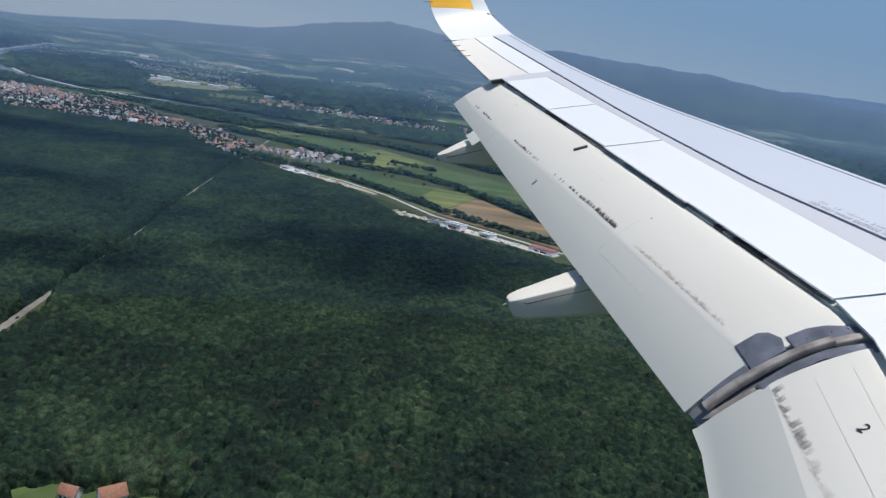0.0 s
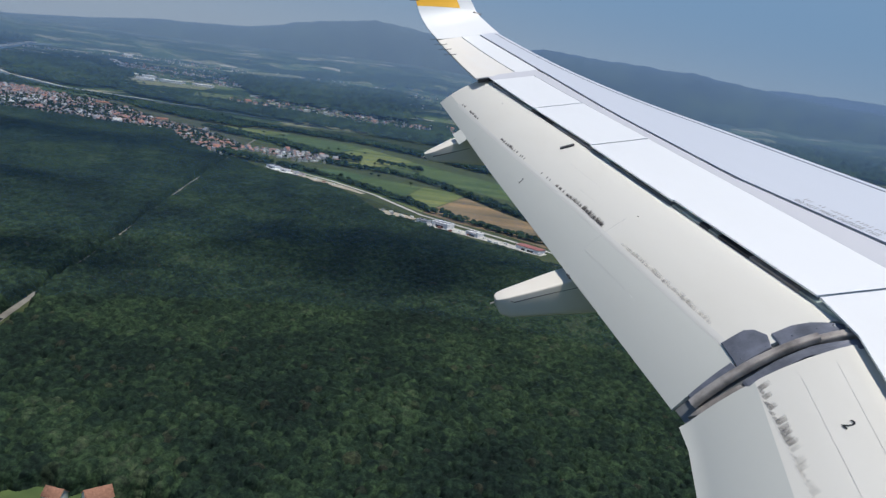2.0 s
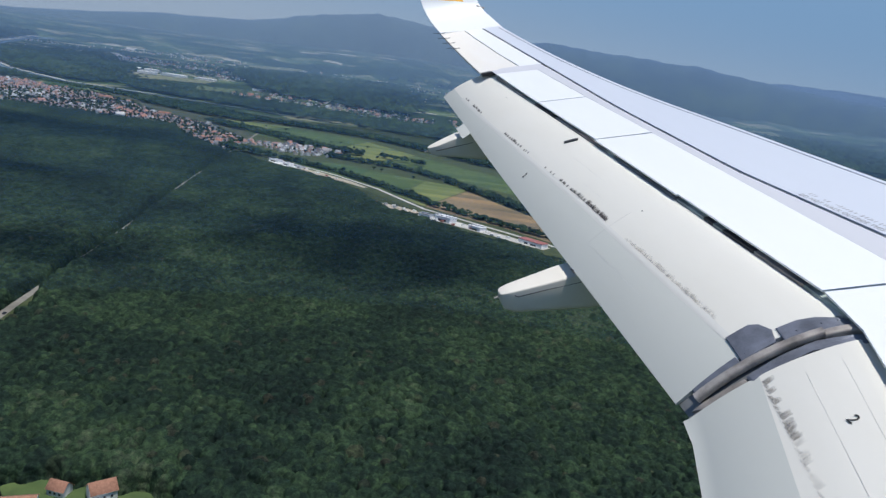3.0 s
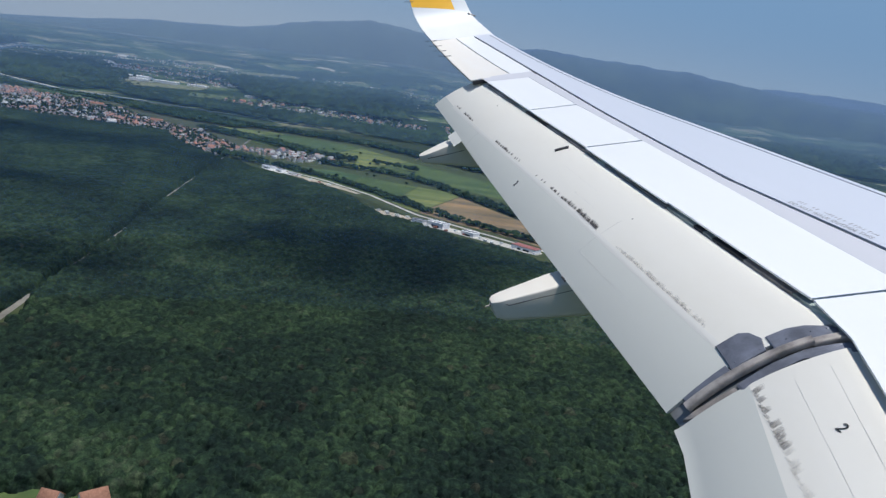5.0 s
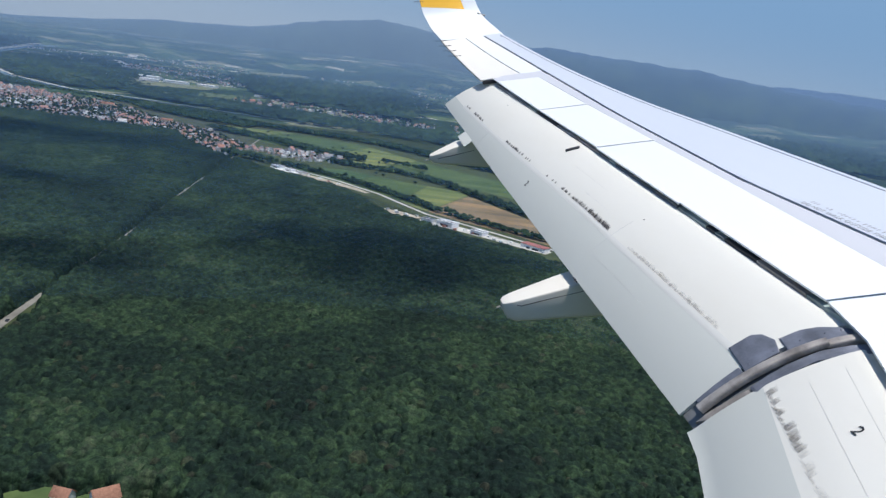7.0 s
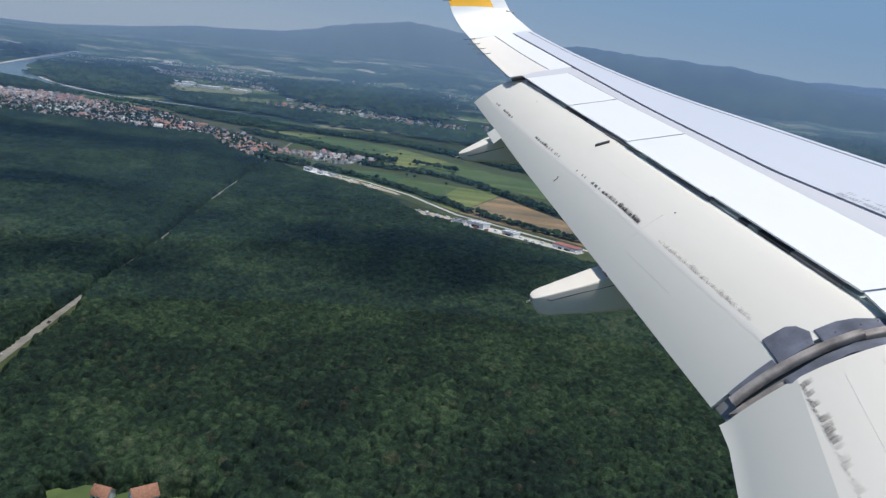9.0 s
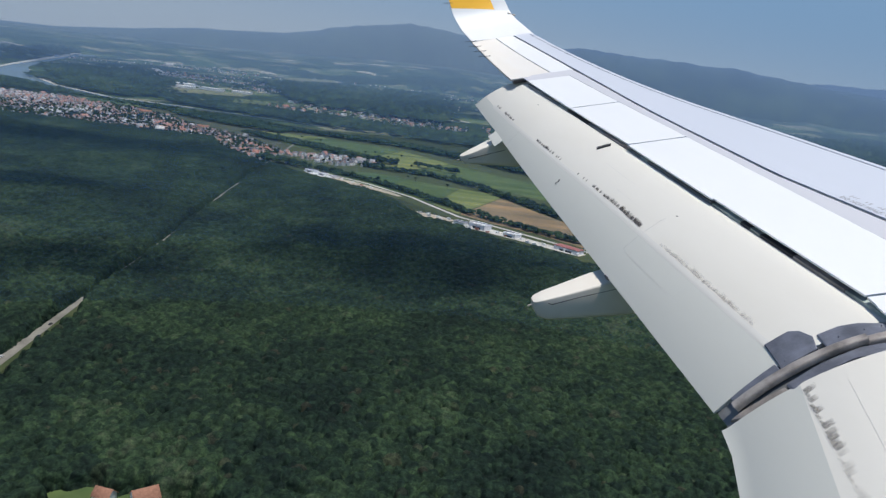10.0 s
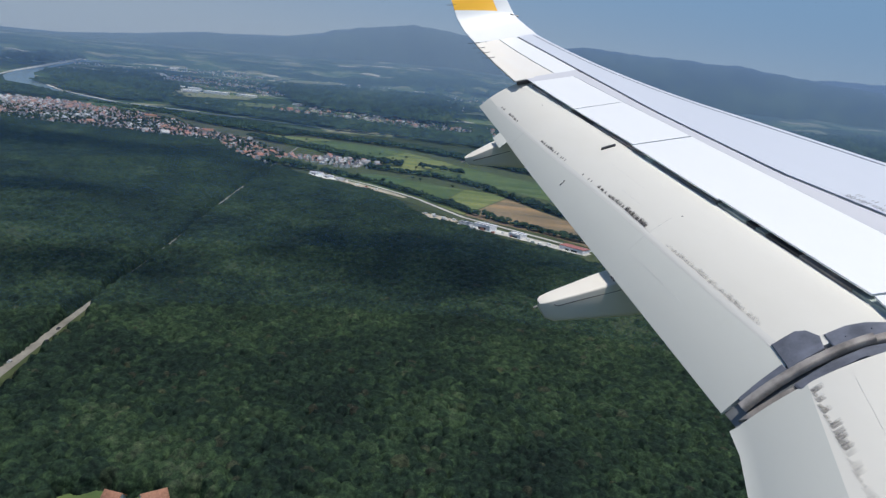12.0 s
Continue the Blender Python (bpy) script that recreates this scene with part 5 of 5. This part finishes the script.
SOOTY_THIN = stain_mat("thin_soot", (0.11, 0.105, 0.105), 55, 0.8)
FAINT = stain_mat("faint_oily_stain", (0.36, 0.33, 0.30), 22, 0.42)


def streaks(name, spots, parent, outer, label, material=None, slant=0.25):
    """Soot blown forward from a joint: sharp behind, frayed and thinning ahead. Spots: s, c, length along the chord, half width."""
    bm = bmesh.new()
    fade = bm.verts.layers.float.new("fade")
    rr = random.Random(7)
    for s, c, ln, w in spots:
        ch, sh = (chord_out(s), 0.0) if outer else (1.1, inner_shift(s))
        rows = []
        deep = rr.uniform(0.55, 1.0)
        for up, f in ((0.0, 0.6), (0.12, 1.0), (0.45, 0.9), (0.75, 0.45), (1.0, 0.0)):
            row = []
            for side, g in ((-1.0, 0.0), (-0.6, 0.75), (0.0, 1.0), (0.6, 0.85), (1.0, 0.0)):
                wide = w * (1 - 0.1 * up) * rr.uniform(0.8, 1.2)
                v = bm.verts.new(flap_point(s + side * wide + slant * up * ln, c - up * ln * rr.uniform(0.85, 1.1), ch, 0.003, sh))
                v[fade] = f * g * deep
                row.append(v)
            rows.append(row)
        for r0, r1 in zip(rows[:-1], rows[1:]):
            for i in range(4):
                bm.faces.new((r0[i], r0[i + 1], r1[i + 1], r1[i]))
    return tagged(part(name, bm, material or SOOTY, parent, label), kind="stuff")


rs = random.Random(3)
spots = []
for s0, s1, n, w, tall in ((6.78, 6.60, 3, 0.034, 0.034), (6.42, 5.98, 7, 0.036, 0.036), (4.98, 4.30, 10, 0.034, 0.034), (4.25, 4.0, 3, 0.018, 0.034), (3.5, 3.2, 3, 0.015, 0.032),
                           (3.1, 2.85, 5, 0.022, 0.034), (2.80, 2.45, 9, 0.030, 0.042), (2.42, 1.95, 15, 0.031, 0.046)):
    for k in range(n):
        s = s0 + (s1 - s0) * (k + 0.7 * rs.random()) / n
        spots.append((s, streak_line(s) + 0.006 + rs.uniform(-0.003, 0.003), rs.uniform(0.75, 1.2) * tall, rs.uniform(0.7, 1.1) * w))
streaks("soot_streak", spots, flap_o, True, "black soot streaks")
spots, k = [], 0
s = -0.40
while s > -1.45:
    u = (-0.40 - s) / 1.05
    spots.append((s, 0.655 + 0.09 * (0.38 + s) + rs.uniform(-0.003, 0.003), rs.choice((0.02, 0.035, 0.05, 0.065)) * (1.15 - 0.5 * u), rs.uniform(0.018, 0.026)))
    s -= rs.uniform(0.03, 0.052)
streaks("soot_streak", [q for q in spots if q[0] > -0.86], flap_i, False, "grey soot streaks", SOOTY_THIN, 0.0)
streaks("oily_streak", [(a, c, ln, 0.03) for a, c, ln, w in spots], flap_i, False, "faint grey smear", FAINT, 0.0)
# the raised step behind the soot line, its half-lit tone put into the paint
rows = []
for k in range(49):
    s = -0.10 + 7.0 * k / 48
    c, ch = streak_line(s) + 0.012, chord_out(s)
    rows.append([flap_point(s, c + 0.046 * i / 8, ch, 0.0004 + 0.0011 * math.sin(math.pi * i / 8)) for i in range(9)])
part("flap_step", loft(rows, False), FLAP_LIP, flap_o, "rounded strip along the soot line, toned as half-lit")
smooth(bpy.data.objects["flap_step"].data)
# cross joints and worn lines in the flap's skin
for s0, c0, c1 in ((1.86, 0.40, 0.80), (5.55, 0.66, 0.92)):
    sweep("skin_joint", [flap_point(s0, c0 + (c1 - c0) * k / 10, chord_out(s0), 0.0) for k in range(11)], 0.0012, SEAM, flap_o, seg=6)
for s0, s1, c0, c1 in ((3.35, 2.2, 0.33, 0.33), (2.75, 0.3, 0.47, 0.46)):
    sweep("skin_joint", [flap_point(s0 + (s1 - s0) * k / 24, c0 + (c1 - c0) * k / 24, chord_out(s0), 0.0) for k in range(25)], 0.0009, SEAM, flap_o, seg=6)
for s0, c0 in ((5.95, 0.28), (1.80, 0.33)):
    bm = bmesh.new()
    bmesh.ops.create_uvsphere(bm, u_segments=8, v_segments=5, radius=0.008, matrix=Matrix.Translation(flap_point(s0, c0, chord_out(s0), 0.001)) @ Matrix.Diagonal((1, 1.2, 0.3, 1)))
    part("drain_hole", bm, BLACK, flap_o, "tiny dark drain hole")


sweep("skin_joint", [flap_point(-0.05 + 1.9 * k / 16, 0.82, chord_out(1.0), 0.0) for k in range(17)], 0.0006, SEAM, flap_o, seg=6)
spots = []
for k in range(40):
    s = 1.55 - 1.3 * (k + 0.6 * rs.random()) / 40
    spots.append((s, 0.600 + rs.uniform(-0.004, 0.004), rs.uniform(0.02, 0.045), rs.uniform(0.022, 0.04)))
streaks("oily_streak", spots, flap_o, True, "faint grey-brown oily streaks", FAINT)
slot = [flap_point(3.80 - 0.06 * k / 6, 0.26 - 0.13 * k / 6, chord_out(3.8), 0.004) for k in range(7)]
sweep("access_slot", slot, 0.034, SLOT_MATS[3], flap_o, "short dark grey slot", 8, 0.35)
for (s0, s1, c0, c1) in ((-0.51, -1.6, 0.22, 0.22), (-0.49, -1.6, 0.42, 0.38)):
    sweep("skin_joint", [flap_point(s0 + (s1 - s0) * k / 12, c0 + (c1 - c0) * k / 12, 1.1, 0.001, inner_shift(s0 + (s1 - s0) * k / 12)) for k in range(13)], 0.0009, SEAM, flap_i, seg=6)


def numeral(txt, point, size, turn, parent, normal):
    cu = bpy.data.curves.new("numeral", "FONT")
    cu.body, cu.size, cu.extrude, cu.align_x, cu.align_y = txt, size, 0.0008, "CENTER", "CENTER"
    cu.materials.append(BLACK)
    ob = new("marking", cu)
    ob.parent = parent
    ob.matrix_basis = Matrix.Translation(point) @ Vector(normal).to_track_quat("Z", "Y").to_matrix().to_4x4() @ pose(0, 0, 0, 0, 0, turn)
    ob["label"] = "black painted numeral"


def flap_normal(s, c, ch, sh):
    a, b = Vector(flap_point(s, c + 0.02, ch, 0, sh)), Vector(flap_point(s, c - 0.02, ch, 0, sh))
    return (b - a).cross(Vector((0, 1, 0))).normalized()


numeral("2", flap_point(3.68, 0.80, chord_out(3.68), 0.004), 0.09, 0, flap_o, flap_normal(3.68, 0.8, chord_out(3.68), 0))
numeral("2", flap_point(-0.93, 0.31, 1.1, 0.004, inner_shift(-0.93)), 0.085, 0, flap_i, flap_normal(-0.93, 0.31, 1.1, inner_shift(-0.93)))
# painted text beside the walkway line: the lower line can be read, the upper one cannot
cu = bpy.data.curves.new("walkway_text", "FONT")
cu.body, cu.size, cu.extrude, cu.align_x, cu.align_y, cu.space_character = "DO NOT WALK OUTSIDE THIS", 0.052, 0.0006, "LEFT", "BOTTOM_BASELINE", 1.12
cu.materials.append(GREY_INK)
ob = new("walkway_text", cu)
ob.parent = wing
ob.matrix_basis = Matrix.Translation((seam(1.33) + 0.030, 1.33, skin(0.75, 1.3) + 0.002)) @ pose(0, 0, 0, 0, 0, -90 + math.degrees(math.atan(0.085)))
ob["label"] = "worn grey walkway lettering"
rs = random.Random(11)
bm = bmesh.new()
s = 1.30
while s > -0.9:
    w = rs.uniform(0.014, 0.030)
    if rs.random() > 0.16:
        f = seam(s) + 0.108
        bmesh.ops.create_cube(bm, size=1.0, matrix=Matrix.Translation((f, s, skin(f, s) + 0.001)) @ Matrix.Diagonal((0.036 * rs.uniform(0.4, 1), w * 0.45, 0.001, 1)))
    s -= w * 1.4
tagged(part("painted_text_bars", bm, GREY_INK, wing, "a line of tiny worn text"), kind="stuff")


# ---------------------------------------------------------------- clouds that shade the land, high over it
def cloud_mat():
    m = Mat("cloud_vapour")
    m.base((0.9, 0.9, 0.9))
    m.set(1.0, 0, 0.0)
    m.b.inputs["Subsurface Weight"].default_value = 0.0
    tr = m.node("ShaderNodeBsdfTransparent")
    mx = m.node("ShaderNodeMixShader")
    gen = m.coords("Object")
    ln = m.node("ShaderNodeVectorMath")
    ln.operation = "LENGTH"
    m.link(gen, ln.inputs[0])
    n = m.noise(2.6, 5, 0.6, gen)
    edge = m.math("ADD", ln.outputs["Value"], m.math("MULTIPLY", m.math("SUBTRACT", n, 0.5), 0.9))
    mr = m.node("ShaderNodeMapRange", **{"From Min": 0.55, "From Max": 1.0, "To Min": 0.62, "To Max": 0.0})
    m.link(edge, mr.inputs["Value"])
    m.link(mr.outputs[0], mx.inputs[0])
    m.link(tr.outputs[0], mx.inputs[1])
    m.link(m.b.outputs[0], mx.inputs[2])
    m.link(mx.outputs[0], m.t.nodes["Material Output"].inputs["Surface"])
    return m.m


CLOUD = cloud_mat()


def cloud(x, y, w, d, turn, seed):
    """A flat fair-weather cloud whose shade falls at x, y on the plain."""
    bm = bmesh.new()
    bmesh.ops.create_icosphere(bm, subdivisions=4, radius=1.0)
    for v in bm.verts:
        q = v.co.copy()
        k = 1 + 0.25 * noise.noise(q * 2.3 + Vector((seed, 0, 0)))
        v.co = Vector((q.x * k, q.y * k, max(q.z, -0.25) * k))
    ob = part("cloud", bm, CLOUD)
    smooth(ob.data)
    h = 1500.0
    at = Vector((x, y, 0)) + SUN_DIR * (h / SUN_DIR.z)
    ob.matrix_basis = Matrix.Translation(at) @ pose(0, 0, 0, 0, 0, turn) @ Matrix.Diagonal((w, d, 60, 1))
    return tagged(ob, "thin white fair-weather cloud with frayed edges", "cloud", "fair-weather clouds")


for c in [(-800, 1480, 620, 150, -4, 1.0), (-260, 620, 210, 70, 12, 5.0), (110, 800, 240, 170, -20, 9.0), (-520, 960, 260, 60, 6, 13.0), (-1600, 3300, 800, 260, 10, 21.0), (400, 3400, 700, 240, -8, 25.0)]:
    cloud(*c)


# ---------------------------------------------------------------- vehicles on the forest road
CAR_WHITE = plain("white_car_paint", (0.80, 0.80, 0.80), 0.25, 0.0, 0.04)
CAR_DARK = plain("dark_car_paint", (0.05, 0.055, 0.065), 0.25, 0.0, 0.1)


def car(x, y, turn, material, label):
    """A parked-looking car: body with bonnet and cabin, glass and four wheels."""
    prof = [(-2.1, 0.35), (-2.15, 0.85), (-1.9, 1.0), (-1.3, 1.02), (2.0, 0.92), (2.12, 0.6), (2.1, 0.35)]
    body = new("car")
    body.matrix_basis = pose(x, y, 0.85, 0, 0, turn)
    tagged(body, label, "car", "cars on the forest road")
    rows = [[(a, s, b) for a, b in prof] for s in (-0.85, -0.8, 0.8, 0.85)]
    part("body", loft(rows), material, body)
    cab = [(-1.75, 1.0), (-1.2, 1.48), (0.35, 1.5), (1.1, 0.98)]
    part("cabin", loft([[(a, s * (1 - 0.12 * (b > 1.2)), b) for a, b in cab] for s in (-0.76, 0.76)]), GLASSY, body)
    part("roof_panel", loft([[(-1.15, s, 1.485), (-1.15, s, 1.53), (0.32, s, 1.55), (0.32, s, 1.505)] for s in (-0.64, 0.64)]), material, body)
    for a in (-1.35, 1.35):
        for s in (-0.78, 0.78):
            bm = bmesh.new()
            bmesh.ops.create_cone(bm, cap_ends=True, segments=14, radius1=0.33, radius2=0.33, depth=0.2, matrix=Matrix.Translation((a, s, 0.33)) @ Matrix.Rotation(math.pi / 2, 4, "X"))
            part("wheel", bm, RUBBER, body)


car(-141.0, 411, 97, CAR_WHITE, "white car driving on the forest road")
car(-139.5, 452, 96, CAR_DARK, "dark car on the forest road")
car(-145.5, 478, 96, CAR_DARK, "dark grey car on the forest road")


# ---------------------------------------------------------------- the farm in a clearing in the woods
ground_grid("meadow", (-25, 216), (60, 216), (58, 278), (-25, 278), MEADOW, 0.5, label="green clearing round a farm")
ribbon("yard", [(-22, 230), (8, 252), (30, 266)], [16, 10, 6], GRAVEL, 0.8, "pale farm yard", 4)
BARN_ROOF = plain("faded_red_tiles", (0.34, 0.17, 0.11), 0.85, 0.0, 0.25, 0.8)


def farm_house(x, y, w, d, e, rise, turn, name, label, wall=WALL, group="farm buildings"):
    (wv, wt), (rv, rt) = house_arrays(w, d, e, rise)
    ob = part(name, mesh_np(name, wv, wt), wall)
    ob.matrix_basis = pose(x, y, 0.6, 0, 0, turn)
    tagged(ob, label, "building", group)
    part("roof", mesh_np("roof", rv, rt), BARN_ROOF, ob)
    for k in range(3):
        bm = bmesh.new()
        bmesh.ops.create_cube(bm, size=1.0, matrix=Matrix.Translation(((k - 1) * w * 0.28, -d / 2 - 0.04, e * 0.45)) @ Matrix.Diagonal((1.2, 0.08, 1.4, 1)))
        part("window", bm, GLASSY, ob)


farm_house(-14, 246, 34, 16, 4.5, 4.5, 20, "barn", "long farm barn with a faded red tiled roof")
farm_house(24, 270, 12, 9, 5.0, 4.0, 40, "farmhouse", "small farmhouse with an orange tiled roof")
farm_house(4, 269, 9, 7, 3.5, 3.2, -10, "shed", "little farm shed with an orange tiled roof")
PALE_PLASTER = plain("cream_plaster", (0.72, 0.64, 0.46), 0.85, 0.0, 0.1, 0.3)
for x, y, w, d, e, turn, label in ((-850, 2190, 36, 14, 10, 12, "large cream public building with a red tiled roof"), (-585, 1960, 30, 13, 9, 10, "large pale school building with a red tiled roof")):
    farm_house(x, y, w, d, e, 4.5, turn, "town_building", label, PALE_PLASTER, "large buildings of the town")
ground_grid("clay_pit", (1150, 3300), (1500, 3200), (1540, 3420), (1180, 3500), CLAY, 3.0, label="bare orange clay pit in the woods")


# ---------------------------------------------------------------- stacked goods in the yards and trees standing alone in the fields
BOX_MATS = [plain("white_container_paint", (0.72, 0.72, 0.70), 0.5), plain("rust_red_container_paint", (0.30, 0.12, 0.08), 0.6), plain("grey_container_paint", (0.32, 0.33, 0.34), 0.55)]


def container(x, y, turn, k, label):
    """A steel container: ribbed side walls, roof sheet and end doors."""
    bm = bmesh.new()
    n = 24
    out = []
    for i in range(n + 1):
        out.append((-3.0 + 6.0 * i / n, -1.2 - 0.06 * (i % 2)))
    out += [(a, -b) for a, b in reversed(out)]
    rows = [[(a, b, z) for a, b in out] for z in (0.0, 2.5)]
    body = part("container", loft(rows), BOX_MATS[k])
    body.matrix_basis = pose(x, y, 0.9, 0, 0, turn)
    tagged(body, label, "container", "containers in the yards")
    for s in (-0.6, 0.6):
        dm = bmesh.new()
        bmesh.ops.create_cube(dm, size=1.0, matrix=Matrix.Translation((3.04, s, 1.25)) @ Matrix.Diagonal((0.06, 1.14, 2.3, 1)))
        part("door", dm, BOX_MATS[k], body)


rb = random.Random(21)
for x0, y0, x1, y1, n, w in ((-158, 1428, -20, 1316, 8, 7), (70, 1132, 140, 1090, 7, 12), (150, 1072, 330, 955, 16, 11)):
    for i in range(n):
        u = (i + rb.random()) / n
        k = rb.choice((0, 0, 0, 1, 2))
        container(x0 + (x1 - x0) * u + rb.uniform(-w, w) * 0.6, y0 + (y1 - y0) * u + rb.uniform(-w, w) * 0.6, rb.choice((-40, 50)) + rb.uniform(-6, 6), k,
                  ("white steel container standing in the yard", "rust-red steel container standing in the yard", "grey steel container standing in the yard")[k])

first = None
for i in range(26):
    x, y = ((-330, 1990), (-60, 1640), (70, 1480), (-120, 1820), (-260, 1560))[i % 5]
    x, y = x + rb.uniform(-110, 110), y + rb.uniform(-70, 70)
    if y < np.interp(x, EDGE_X, EDGE_Y) + 60:
        y += 120
    m = pose(x, y, 0.5, 0, 0, rb.uniform(0, 360)) @ Matrix.Diagonal((1, 1, 1, 1))
    if first is None:
        first = new("tree")
        first.matrix_basis = m
        tagged(first, "single round-crowned broadleaf tree in a field", "tree", "trees in the fields")
        tb = bmesh.new()
        bmesh.ops.create_cone(tb, cap_ends=True, segments=8, radius1=0.35, radius2=0.18, depth=5.0, matrix=Matrix.Translation((0, 0, 2.5)))
        for a in (0.3, 2.4, 4.5):
            bmesh.ops.create_cone(tb, cap_ends=True, segments=6, radius1=0.14, radius2=0.05, depth=3.0,
                                  matrix=Matrix.Translation((math.cos(a) * 0.9, math.sin(a) * 0.9, 5.2)) @ Matrix.Rotation(a, 4, "Z") @ Matrix.Rotation(0.6, 4, "Y"))
        part("trunk", tb, BARK, first)
        r2 = np.random.default_rng(8)
        n = 26
        d = r2.normal(0, 1, (n, 3))
        d = d / np.linalg.norm(d, axis=1)[:, None] * r2.uniform(1.4, 2.9, n)[:, None]
        v, t = scatter(MID, d * np.array([1, 1, 0.8]) + np.array([0, 0, 7.0]), r2.uniform(1.0, 1.7, n), r2.uniform(0.9, 1.5, n), r2)
        part("crown", mesh_np("crown", v, t), LEAF, first)
    else:
        copy_thing(first, m)
